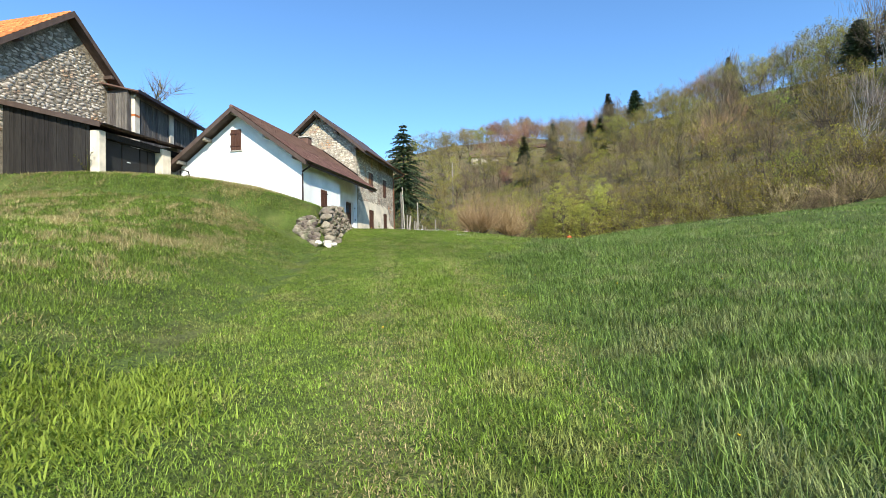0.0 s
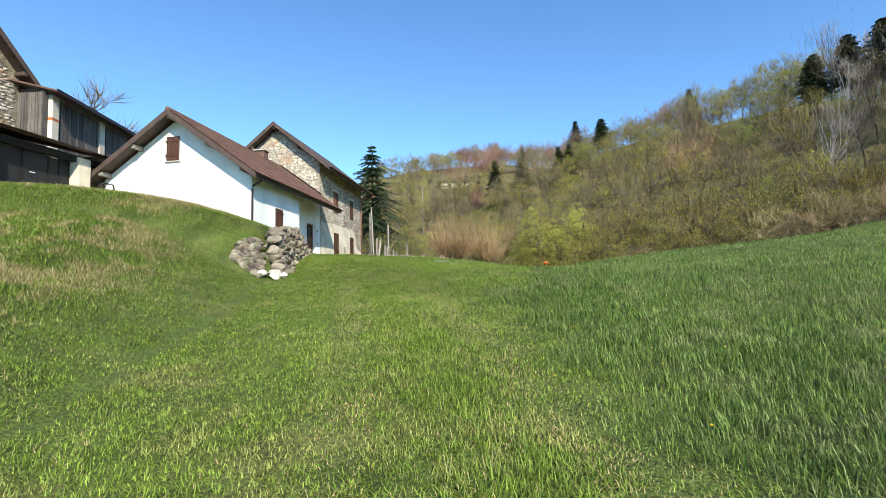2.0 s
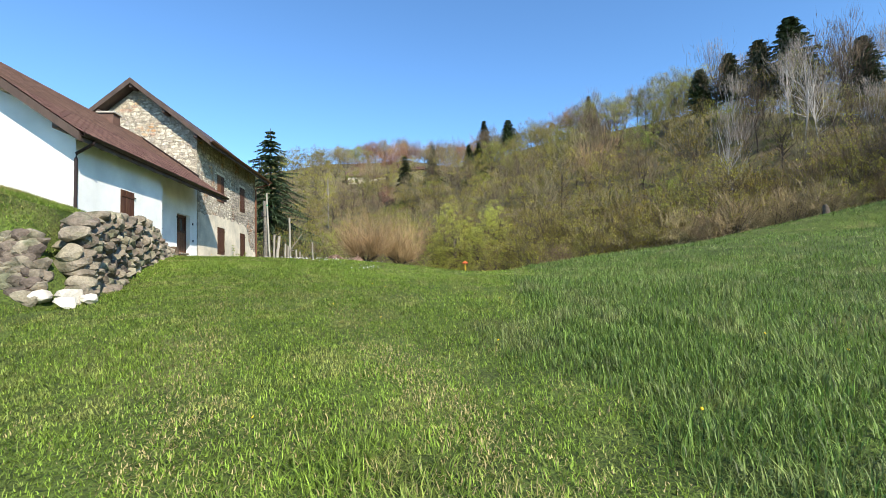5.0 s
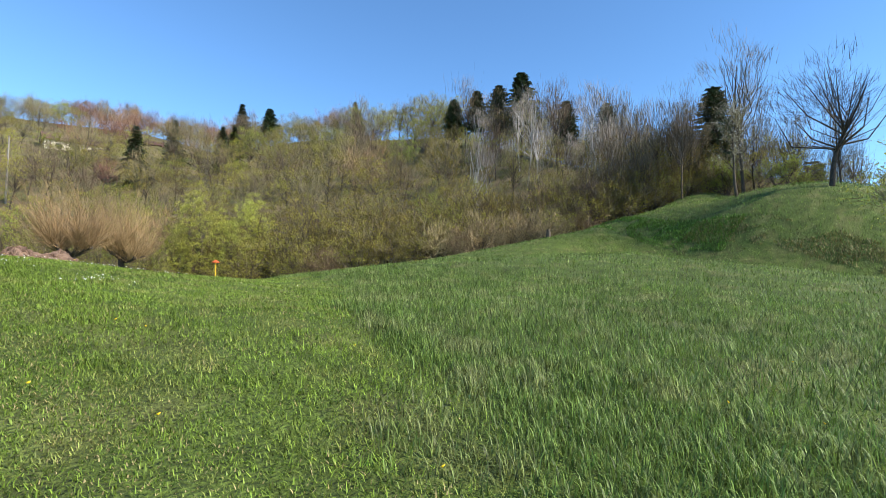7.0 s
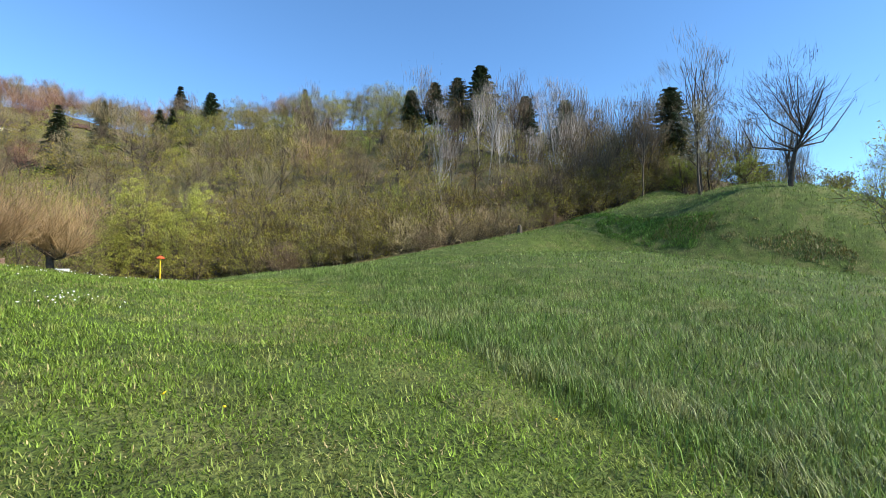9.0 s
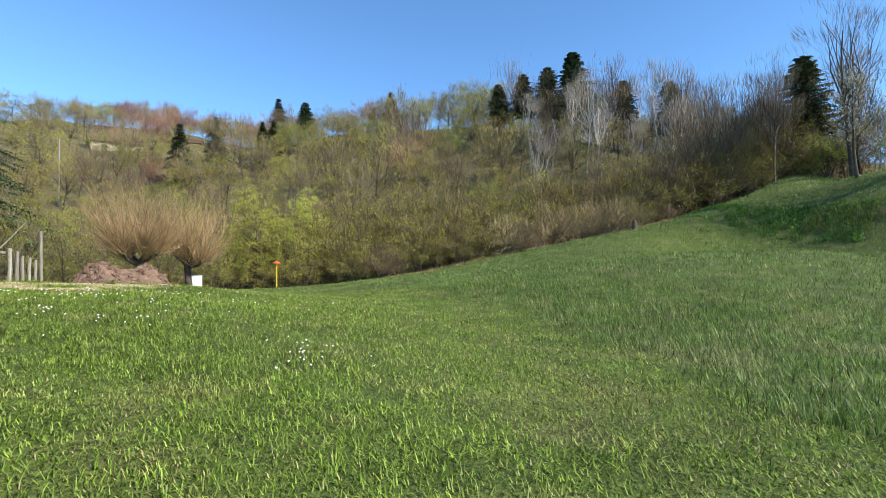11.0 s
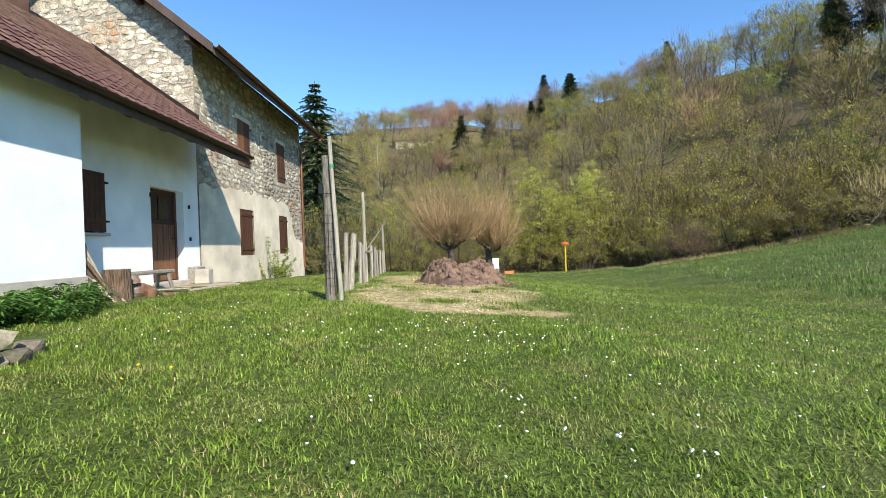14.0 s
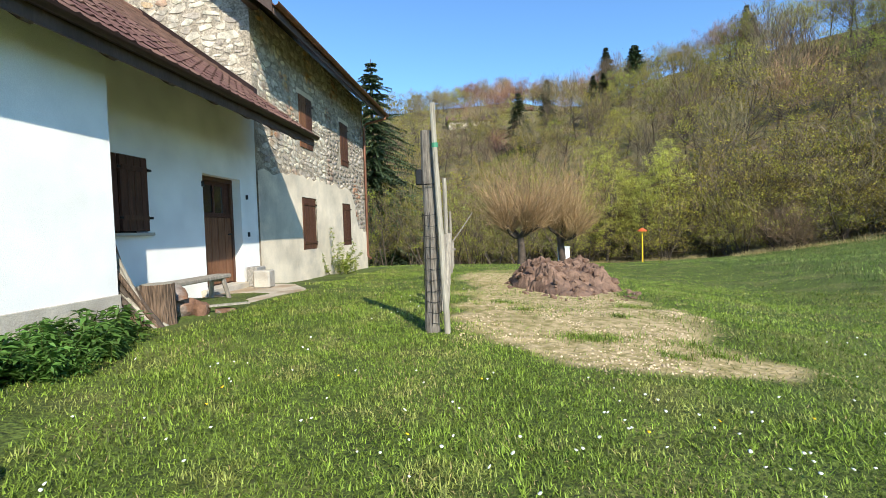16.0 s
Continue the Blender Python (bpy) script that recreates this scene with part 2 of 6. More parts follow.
def land(x, y, rough=True):
    x, y = np.asarray(x, float), np.asarray(y, float)
    s = y - 0.325 * np.clip(x - path_x(y), 0, 12) * (1 - smoothstep(4, 14, y))
    p = sum(np.interp(s + o, PY, PZ) for o in (-1.2, -0.5, 0, 0.5, 1.2)) / 5
    # the meadow climbs to the right of the mown way, beyond a shallow dip
    dr = np.clip(x - np.interp(y, [-14, -6, 0, 6, 30], [7.2, 5, 8, 13, 14]), 0, None)
    field = 0.07 * dr * dr / (dr + 4) + 0.1 * np.clip(x - 20, 0, None) * smoothstep(10, 20, y)
    field = field * (1 - 0.75 * smoothstep(26, 37, x) * (1 - smoothstep(8, 20, y)))
    dip = 0.75 * np.exp(-((x - 8.8) / 5) ** 2) * smoothstep(-4, 5, y) * (1 - smoothstep(20, 32, y))
    z = p - 1.6 * np.exp(-((x - 37) / 6.5) ** 2) * (1 - smoothstep(8, 20, y)) + np.minimum(field, 9.0) * (1 - smoothstep(62, 95, x)) - dip
    # grass bank up to the barn, held by the dry stone wall
    foot = np.where(y > -5.4, wall_line(y), WX0 + 0.1 - (y + 5.4) * 0.30)
    d = np.clip(foot - x, 0, None)
    amp = 2.2 + 0.75 * smoothstep(-6, 1, y)
    amp = amp * (1 - 0.92 * smoothstep(0.9, 4.3, y) * smoothstep(-6.6, -5.6, x))
    step = np.interp(y, [-9.5, -5.6, -4.7, -3.4, -1, 0.7, 1.6, 2.4], [0, 0.7, 1.3, 1.2, 0.85, 0.5, 0.2, 0.0])
    away = smoothstep(0.0, 0.35, d) * smoothstep(-5.9, -5.2, y) + smoothstep(0, 4.5, d) * (1 - smoothstep(-5.9, -5.2, y))
    fade = 1 - smoothstep(6, 14, y)
    z = z + fade * (amp * (1 - np.exp(-d / 6.2)) + step * away)
    u = 0.5 * x + 0.866 * y
    u0 = 47 - 14 * smoothstep(5, -40, x)
    # mound with old fruit trees
    m = np.exp(-(((x - 57) / 14.5) ** 2 + ((y - 6) / 15) ** 2) ** 1.4)
    z = z + 7.0 * m * (1 - 0.8 * smoothstep(2, 26, u - u0)) - 1.9 * np.exp(-(((x - 53) / 7) ** 2 + ((y - 20) / 6) ** 2))
    z = z - 0.15 * np.exp(-((x - 41.2 - 0.12 * (y - 5)) / 1.7) ** 2) * smoothstep(-6, 0, y) * (1 - smoothstep(16, 24, y))
    # wooded hillside
    e = np.clip(u - u0, 0, None)
    sl = 0.42 + 0.12 * smoothstep(40, 75, x)
    hill = sl * e * e / (e + 9)
    top = 90.0
    hill = top * (1 - np.exp(-hill / top * 1.35))
    hill = hill * (1 - 0.17 * smoothstep(40, 90, x) * smoothstep(70, 130, y)) * (1 + 0.24 * (1 - smoothstep(0, 45, x))) * smoothstep(2, 28, y - 0.1 * x) * (1 - smoothstep(90, 120, x) * (1 - smoothstep(60, 110, y)))
    z = z + hill
    z = z + 0.07 * smoothstep(-1.5, -2.8, x) * smoothstep(4.5, 6, y) * (1 - smoothstep(11, 14, y))
    if rough:
        z = z + 0.05 * vnoise(x * 0.55, y * 0.55, 3) + 0.018 * vnoise(x * 2.1, y * 2.1, 4) + smoothstep(30, 70, np.hypot(x, y)) * 0.5 * vnoise(x * 0.12, y * 0.12, 5)
    return z


def gz(x, y):
    return float(land(np.array([x]), np.array([y]))[0])


def gravel_mask(x, y):
    x, y = np.asarray(x, float), np.asarray(y, float)
    lo = np.interp(y, [4.7, 5.8, 8, 12, 17], [2.4, 0.4, 0.15, 0.0, -0.2])
    hi = np.interp(y, [4.7, 5.2, 6.4, 8, 12, 16], [3.0, 3.6, 3.7, 3.5, 3.4, 3.5])
    w = 0.4 * vnoise(x * 1.3, y * 1.3, 11) + 0.28 * vnoise(x * 4, y * 4, 12)
    m = np.minimum(x - lo, hi - x) + w
    return smoothstep(-0.25, 0.45, m) * smoothstep(4.5, 5.1, y + w) * (1 - smoothstep(14, 19, y + 3 * w))


def wood_mask(x, y):
    u = 0.5 * np.asarray(x, float) + 0.866 * np.asarray(y, float)
    u0 = 47 - 14 * smoothstep(5, -40, x)
    return smoothstep(-3.5, 1.0, u - u0 + 1.2 * vnoise(np.asarray(x) * 0.3, np.asarray(y) * 0.3, 8))


def spaced(lo, a, b, hi, step, grow):
    mid = list(np.arange(a, b + step / 2, step))
    v, s = b, step
    while v < hi:
        s *= grow
        v += s
        mid.append(v)
    v, s = a, step
    while v > lo:
        s *= grow
        v -= s
        mid.insert(0, v)
    return np.array(mid)


def ground_material():
    m = mat("meadow_ground", (0.10, 0.14, 0.024), 0.95, 0.6, 1.6, 30, 0.8, fine_dark=0.35, second=(0.155, 0.17, 0.045), second_scale=0.7, second_at=0.57, bump_dist=0.05)
    nt = m.node_tree
    N, L = nt.nodes, nt.links
    b = N["Principled BSDF"]
    col = b.inputs["Base Color"].links[0].from_socket
    geo = N.new("ShaderNodeNewGeometry")

    def over(col, attr, c0, c1, scale, lo, hi):
        a = N.new("ShaderNodeAttribute")
        a.attribute_name = attr
        n = N.new("ShaderNodeTexNoise")
        n.inputs["Scale"].default_value = scale
        n.inputs["Detail"].default_value = 6
        L.new(geo.outputs["Position"], n.inputs["Vector"])
        cm = N.new("ShaderNodeMix")
        cm.data_type = 'RGBA'
        cm.inputs[6].default_value, cm.inputs[7].default_value = (*c0, 1), (*c1, 1)
        mr = N.new("ShaderNodeMapRange")
        mr.inputs[1].default_value, mr.inputs[2].default_value = 0.35, 0.65
        L.new(n.outputs["Fac"], mr.inputs[0])
        L.new(mr.outputs[0], cm.inputs[0])
        add = N.new("ShaderNodeMath")
        add.operation = 'ADD'
        L.new(a.outputs["Fac"], add.inputs[0])
        sc = N.new("ShaderNodeMath")
        sc.operation = 'MULTIPLY_ADD'
        sc.inputs[1].default_value, sc.inputs[2].default_value = 0.8, -0.4
        L.new(n.outputs["Fac"], sc.inputs[0])
        L.new(sc.outputs[0], add.inputs[1])
        f = N.new("ShaderNodeMapRange")
        f.inputs[1].default_value, f.inputs[2].default_value = lo, hi
        L.new(add.outputs[0], f.inputs[0])
        out = N.new("ShaderNodeMix")
        out.data_type = 'RGBA'
        L.new(f.outputs[0], out.inputs[0])
        L.new(col, out.inputs[6])
        L.new(cm.outputs[2], out.inputs[7])
        return out.outputs[2]

    col = over(col, "wood", (0.17, 0.125, 0.07), (0.12, 0.12, 0.04), 0.5, 0.35, 0.65)
    col = over(col, "dry", (0.36, 0.30, 0.13), (0.20, 0.20, 0.06), 11.0, 0.15, 1.05)
    col = over(col, "gravel", (0.52, 0.40, 0.22), (0.24, 0.20, 0.07), 7.0, 0.3, 0.7)
    L.new(col, b.inputs["Base Color"])
    return m


gx = spaced(-700, -14, 22, 900, 0.34, 1.07)
gy = spaced(-500, -22, 20, 900, 0.34, 1.07)
GX, GY = np.meshgrid(gx, gy)
GZ = land(GX, GY)
nx, ny = len(gx), len(gy)
idx = np.arange(nx * ny).reshape(ny, nx)
quads = np.stack([idx[:-1, :-1], idx[:-1, 1:], idx[1:, 1:], idx[1:, :-1]], -1).reshape(-1, 4)
ground = np_mesh("ground", np.stack([GX, GY, GZ], -1).reshape(-1, 3), quads, ground_material(), smooth=True)
dry_patch = 0.6 * smoothstep(0.2, 0.9, 0.6 * vnoise(GX * 0.6, GY * 0.6, 42) + 0.8 * vnoise(GX * 2.2, GY * 2.2, 43))
bank_at = smoothstep(0.5, 3, wall_line(np.maximum(GY, -5.4)) - GX + np.where(GY < -5.4, -(GY + 5.4) * 0.30, 0)) * (1 - smoothstep(4, 8, GY))
mound_at = np.exp(-(((GX - 50) / 9) ** 2 + ((GY - 3) / 9) ** 2))
for nm, arr in (("dry", dry_patch * (0.75 * bank_at + 0.85 * mound_at)), ("gravel", gravel_mask(GX, GY)), ("wood", wood_mask(GX, GY))):
    at = ground.data.attributes.new(nm, 'FLOAT', 'POINT')
    at.data.foreach_set("value", arr.ravel().astype(np.float32))
tagged(ground, "grassy sloping meadow with mown way, bank and wooded hillside", "ground", kind="structure")


# ---- white house ----
def shutter(name, parent, x, y0, y1, z0, z1, material, leaves=1, face=1):
    """Closed board shutter on a wall that faces +x: boards, two ledges, hinges."""
    n = max(2, round((y1 - y0) / 0.15))
    s = part(name, boxes(((x, y0, z0), (x + 0.012, y1, z1))), material, parent)
    w = (y1 - y0) / n
    for i in range(n):
        part("board", boxes(((x + 0.012, y0 + i * w + 0.004, z0), (x + 0.04, y0 + (i + 1) * w - 0.004, z1)), bevel=0.004), material, s)
    for zz in (z0 + 0.16, z1 - 0.22):
        part("ledge", boxes(((x + 0.04, y0 + 0.02, zz), (x + 0.058, y1 - 0.02, zz + 0.075)), bevel=0.004), material, s)
        part("hinge", boxes(((x + 0.03, y1 - 0.02, zz + 0.02), (x + 0.075, y1 + 0.05, zz + 0.055)), bevel=0.004), M_iron, s)
    return s


def wall_x(name, x0, x1, y0, y1, z0, z1, holes, material, parent, top=None):
    """A wall slab along y with through openings (y0, y1, z0, z1)."""
    bm = bmesh.new()
    ys = sorted({y0, y1, *[h[0] for h in holes], *[h[1] for h in holes]})
    for a, b in zip(ys, ys[1:]):
        hs = sorted([h for h in holes if h[0] <= a and h[1] >= b], key=lambda h: h[2])
        z = z0
        for h in hs:
            if h[2] > z:
                box(bm, (x0, a, z), (x1, b, h[2]))
            z = h[3]
        box(bm, (x0, a, z), (x1, b, z1))
    bmesh.ops.remove_doubles(bm, verts=bm.verts, dist=0.0005)
    return part(name, bm, material, parent)


def slope_z(x, xr, zr, k):
    return zr - k * abs(x - xr)


def roof_slab(x_eave, x_ridge, z_ridge, k, y0, y1, t):
    """One roof slope that falls in x, as a thick sheet."""
    ze = z_ridge - k * abs(x_ridge - x_eave)
    return prism([(x_ridge, y0, z_ridge), (x_eave, y0, ze), (x_eave, y0, ze - t), (x_ridge, y0, z_ridge - t)], (0, y1 - y0, 0))


WR_X, WR_Z, WR_K = -7.05, 5.98, 0.735          # ridge of the white house
W_EAVE, W_WEST = -3.08, -10.9
W_Y0, W_Y1 = 0.48, 10.62
white_house = empty("white_house", -7, 5, 0)
tagged(white_house, "white rendered farmhouse with brown tiled roof and shuttered windows", "house")


def hang(ob, house):
    """Keep places given in the world under a thing that stands elsewhere."""
    ob.matrix_parent_inverse = house.matrix_basis.inverted()
    return ob


def hpart(name, bm, material, house, label=""):
    return hang(part(name, bm, material, house, label), house)


GY0 = 1.1
gz_w = lambda x: slope_z(x, WR_X, WR_Z - 0.2, WR_K)
g_out = [(-10.45, GY0, -1), (-3.58, GY0, -1), (-3.58, GY0, gz_w(-3.58)), (WR_X, GY0, WR_Z - 0.2), (-10.45, GY0, gz_w(-10.45))]
gable = hpart("gable_wall", prism(g_out, (0, 0.35, 0)), M_white, white_house, "bright white rendered gable wall")
fw = hang(wall_x("front_wall", -3.93, -3.58, GY0 + 0.35, 5.72, -1, gz_w(-3.58) - 0.0, [(3.16, 3.86, 1.0, 2.08)], M_white, white_house), white_house)
hpart("return_wall", boxes(((-4.5, 5.37, -1), (-3.93, 5.72, gz_w(-4.3)))), M_white, white_house)
rw = hang(wall_x("recessed_wall", -4.85, -4.5, 5.72, 10.74, -1, gz_w(-4.5) - 0.02, [(6.28, 7.38, 1.07, 2.21), (8.79, 10.06, -0.02, 2.15)], M_white, white_house), white_house)
hpart("west_wall", boxes(((-10.45, GY0 + 0.35, -1), (-10.1, 10.74, gz_w(-10.45)))), M_white, white_house)
# socle strip of rough stone
for a, b in ((GY0, 5.74),):
    hpart("socle", boxes(((-3.58, a + 0.4, -0.6), (-3.562, b, 0.33)), bevel=0.006), M_concrete, white_house, "rough grey socle strip")
# gable window
gw = hpart("window", boxes(((-7.5, GY0 - 0.03, 3.97), (-6.92, GY0 + 0.05, 5.02))), M_shutter, white_house, "closed brown board shutter")
for i in range(4):
    hp = part("board", boxes(((-7.5 + i * 0.145 + 0.004, GY0 - 0.055, 3.97), (-7.5 + (i + 1) * 0.145 - 0.004, GY0 - 0.03, 5.02)), bevel=0.004), M_shutter, gw)
for zz in (4.15, 4.78):
    part("ledge", boxes(((-7.54, GY0 - 0.075, zz), (-6.94, GY0 - 0.055, zz + 0.07)), bevel=0.004), M_shutter, gw)
part("sill", boxes(((-7.56, GY0 - 0.07, 3.9), (-6.86, GY0 + 0.02, 3.955)), bevel=0.006), M_concrete, gw)
# window of the front wall: open leaf against the wall and dark pane
fwin = hpart("window", boxes(((-3.75, 3.16, 1.0), (-3.72, 3.86, 2.08))), M_glass, white_house, "small window with brown shutter")
shutter("shutter", fwin, -3.60, 3.14, 3.88, 1.02, 2.08, M_shutter)
part("sill", boxes(((-3.68, 3.08, 0.95), (-3.53, 3.94, 0.998)), bevel=0.006), M_concrete, fwin)
# window of the recess: two leaves, one slightly ajar
rwin = hpart("window", boxes(((-4.72, 6.28, 1.07), (-4.69, 7.38, 2.21))), M_glass, white_house, "dark brown shuttered window with stone sill")
shutter("shutter", rwin, -4.52, 6.30, 6.83, 1.09, 2.20, M_shutter)
shutter("shutter", rwin, -4.49, 6.84, 7.37, 1.09, 2.20, M_shutter)
part("sill", boxes(((-4.62, 6.2, 1.02), (-4.42, 7.44, 1.068)), bevel=0.006), M_concrete, rwin)
# door, set deep in its reveal
door = hpart("door", boxes(((-4.78, 8.82, 0.0), (-4.74, 10.03, 2.13)), bevel=0.004), M_shutter, white_house, "brown boarded door with a small pane, sun-bleached below")
for i in range(5):
    part("board", boxes(((-4.74, 8.86 + i * 0.23, 0.03), (-4.715, 8.86 + i * 0.23 + 0.22, 1.35)), bevel=0.006), M_shutter_sun, door)
part("frame", boxes(((-4.78, 8.79, 0), (-4.68, 8.86, 2.15)), ((-4.78, 9.99, 0), (-4.68, 10.06, 2.15)), ((-4.78, 8.86, 2.07), (-4.68, 9.99, 2.15)), bevel=0.005), M_shutter, door)
part("pane", boxes(((-4.74, 9.1, 1.45), (-4.725, 9.75, 1.98))), M_glass, door)
part("rail", boxes(((-4.74, 8.86, 1.36), (-4.705, 9.99, 1.44)), ((-4.725, 9.40, 1.44), (-4.70, 9.45, 2.0)), bevel=0.004), M_shutter, door)
part("door_handle", boxes(((-4.70, 9.88, 1.0), (-4.64, 9.91, 1.03)), ((-4.66, 9.78, 1.0), (-4.64, 9.91, 1.025)), bevel=0.004), M_iron, door, "black iron handle")
part("doorstep", boxes(((-4.85, 8.6, -0.25), (-4.4, 10.2, 0.0)), bevel=0.012), M_concrete, door, "pale stone doorstep")
for yy, zz in ((10.25, 1.75), (10.27, 0.95), (8.75, 1.9)):
    hpart("shutter_catch", boxes(((-4.5, yy, zz), (-4.45, yy + 0.025, zz + 0.1)), bevel=0.004), M_iron, white_house)
# roof
roof = hpart("roof", roof_slab(W_EAVE, WR_X, WR_Z, WR_K, W_Y0, W_Y1, 0.09), M_brownpaint, white_house, "brown clay tiled roof")
part("west_slope", roof_slab(W_WEST, WR_X, WR_Z, WR_K, W_Y0, W_Y1, 0.09), M_brownpaint, roof)
for xe, nm in ((W_EAVE, "verge_board"), (W_WEST, "verge_board")):
    zr, ze = WR_Z + 0.05, slope_z(xe, WR_X, WR_Z + 0.05, WR_K)
    part(nm, prism([(WR_X, W_Y0 - 0.035, zr), (xe, W_Y0 - 0.035, ze), (xe, W_Y0 - 0.035, ze - 0.24), (WR_X, W_Y0 - 0.035, zr - 0.27)], (0, 0.034, 0)), M_brownpaint, roof, "brown painted verge board")
for xp in (-3.75, -5.3, WR_X, -8.7, -10.2):
    zp = slope_z(xp, WR_X, WR_Z, WR_K) - 0.115
    part("purlin", boxes(((xp - 0.09, W_Y0 + 0.06, zp - 0.2), (xp + 0.09, GY0 + 0.02, zp - 0.02)), bevel=0.02), M_greywood if xp < -5 else M_brownpaint, roof, "rough timber purlin end")
for i in range(11):
    yr = 0.75 + i * 0.93
    x0, x1 = -3.16, -4.6
    za, zb = slope_z(x0, WR_X, WR_Z - 0.1, WR_K), slope_z(x1, WR_X, WR_Z - 0.1, WR_K)
    part("rafter", prism([(x0, yr, za), (x0, yr, za - 0.07), (x0 - 0.12, yr, za - 0.14 + 0.06), (x1, yr, zb - 0.15), (x1, yr, zb)], (0, 0.11, 0)), M_brownpaint, roof, "dark brown rafter tail")
ze = slope_z(W_EAVE, WR_X, WR_Z, WR_K)


def half_gutter(x, z, y0, y1, r):
    bm = bmesh.new()
    rings = []
    for y in (y0, y1):
        rings.append([bm.verts.new((x + rr * math.cos(a), y, z + rr * math.sin(a))) for rr in (r, r - 0.008) for a in ([math.pi + k * math.pi / 8 for k in range(9)] if rr == r else [2 * math.pi - k * math.pi / 8 for k in range(9)])])
    n = 18
    for k in range(n):
        bm.faces.new((rings[0][k], rings[0][(k + 1) % n], rings[1][(k + 1) % n], rings[1][k]))
    bm.faces.new(rings[0])
    bm.faces.new(rings[1][::-1])
    bmesh.ops.recalc_face_normals(bm, faces=bm.faces)
    return bm


part("gutter", half_gutter(W_EAVE + 0.075, ze + 0.01, W_Y0, W_Y1, 0.075), M_gutter, roof, "dark brown half-round gutter")
part("fascia", boxes(((W_EAVE - 0.005, W_Y0, ze - 0.19), (W_EAVE + 0.02, W_Y1, ze - 0.03)), bevel=0.004), M_brownpaint, roof)
hpart("downpipe", tube([(W_EAVE + 0.07, 0.95, ze - 0.05), (W_EAVE + 0.07, 0.96, ze - 0.14), (-3.5, 1.0, ze - 0.4), (-3.52, 1.02, ze - 0.55), (-3.52, 1.02, 1.0)], [0.045] * 5, 10), M_gutter, white_house, "brown metal downpipe")
chimney = hpart("chimney", boxes(((-7.35, 8.0, 5.2), (-6.75, 8.5, 6.35)), bevel=0.01), M_tile, white_house, "short brick chimney with cap")
part("cap", boxes(((-7.42, 7.93, 6.35), (-6.68, 8.57, 6.43)), bevel=0.01), M_concrete, chimney)
# flashing strip up the neighbour's gable
hpart("flashing", prism([(W_EAVE - 1.3, W_Y1, slope_z(-4.4, WR_X, WR_Z + 0.07, WR_K)), (WR_X, W_Y1, WR_Z + 0.07), (WR_X, W_Y1, WR_Z + 0.2), (W_EAVE - 1.3, W_Y1, slope_z(-4.4, WR_X, WR_Z + 0.2, WR_K))], (0, 0.11, 0)), M_gutter, white_house)

# ---- stone house ----
SR_X, SR_Z, SR_K = -7.3, 8.82, 0.835
S_EAVE, S_WEST, S_Y0, S_Y1 = -3.66, -10.94, 10.17, 19.95
stone_house = empty("stone_house", -7.3, 15, 0)
tagged(stone_house, "old rubble stone farmhouse with patchy lime plaster and shutters", "house")
S_HOLES = [(13.17, 14.07, 0.53, 2.0), (16.5, 17.38, 0.53, 2.0), (13.2, 14.08, 3.4, 4.85), (16.58, 17.38, 3.34, 4.83)]
gz_s = lambda x: slope_z(x, SR_X, SR_Z - 0.22, SR_K)
s_gable_o = [(-10.1, 10.74, -1), (-4.5, 10.74, -1), (-4.5, 10.74, gz_s(-4.5)), (SR_X, 10.74, SR_Z - 0.22), (-10.1, 10.74, gz_s(-10.1))]
s_gable = hpart("gable_wall", prism(s_gable_o, (0, 0.5, 0)), M_mortar, stone_house)
s_front = hang(wall_x("front_wall", -5.0, -4.5, 11.24, 19.45, -1, gz_s(-4.5) - 0.02, S_HOLES, M_mortar, stone_house), stone_house)
hpart("north_wall", boxes(((-10.1, 18.95, -1), (-5.0, 19.45, gz_s(-4.7)))), M_mortar, stone_house)
hpart("west_wall", boxes(((-10.1, 11.24, -1), (-9.6, 18.95, gz_s(-10.1)))), M_mortar, stone_house)
sroof = hpart("roof", roof_slab(S_EAVE, SR_X, SR_Z, SR_K, S_Y0, S_Y1, 0.14), M_brownpaint, stone_house, "steep roof with brown boarded eaves")
part("west_slope", roof_slab(S_WEST, SR_X, SR_Z, SR_K, S_Y0, S_Y1, 0.14), M_brownpaint, sroof)
for xe in (S_EAVE, S_WEST):
    zr, zz = SR_Z + 0.05, slope_z(xe, SR_X, SR_Z + 0.05, SR_K)
    part("verge_board", prism([(SR_X, S_Y0 - 0.04, zr), (xe, S_Y0 - 0.04, zz), (xe, S_Y0 - 0.04, zz - 0.24), (SR_X, S_Y0 - 0.04, zr - 0.28)], (0, 0.038, 0)), M_brownpaint, sroof, "brown painted verge board")
for xp in (-4.35, -5.8, SR_X, -8.8):
    zp = slope_z(xp, SR_X, SR_Z, SR_K) - 0.2
    part("purlin", boxes(((xp - 0.09, S_Y0 + 0.05, zp - 0.2), (xp + 0.09, 10.76, zp)), bevel=0.02), M_brownpaint, sroof)
szE = slope_z(S_EAVE, SR_X, SR_Z, SR_K)
part("gutter", half_gutter(S_EAVE + 0.08, szE + 0.01, S_Y0 - 0.05, S_Y1 + 0.05, 0.08), M_copper, sroof, "copper-brown half-round gutter")
part("fascia", boxes(((S_EAVE - 0.005, S_Y0, szE - 0.22), (S_EAVE + 0.02, S_Y1, szE - 0.03)), bevel=0.004), M_brownpaint, sroof)
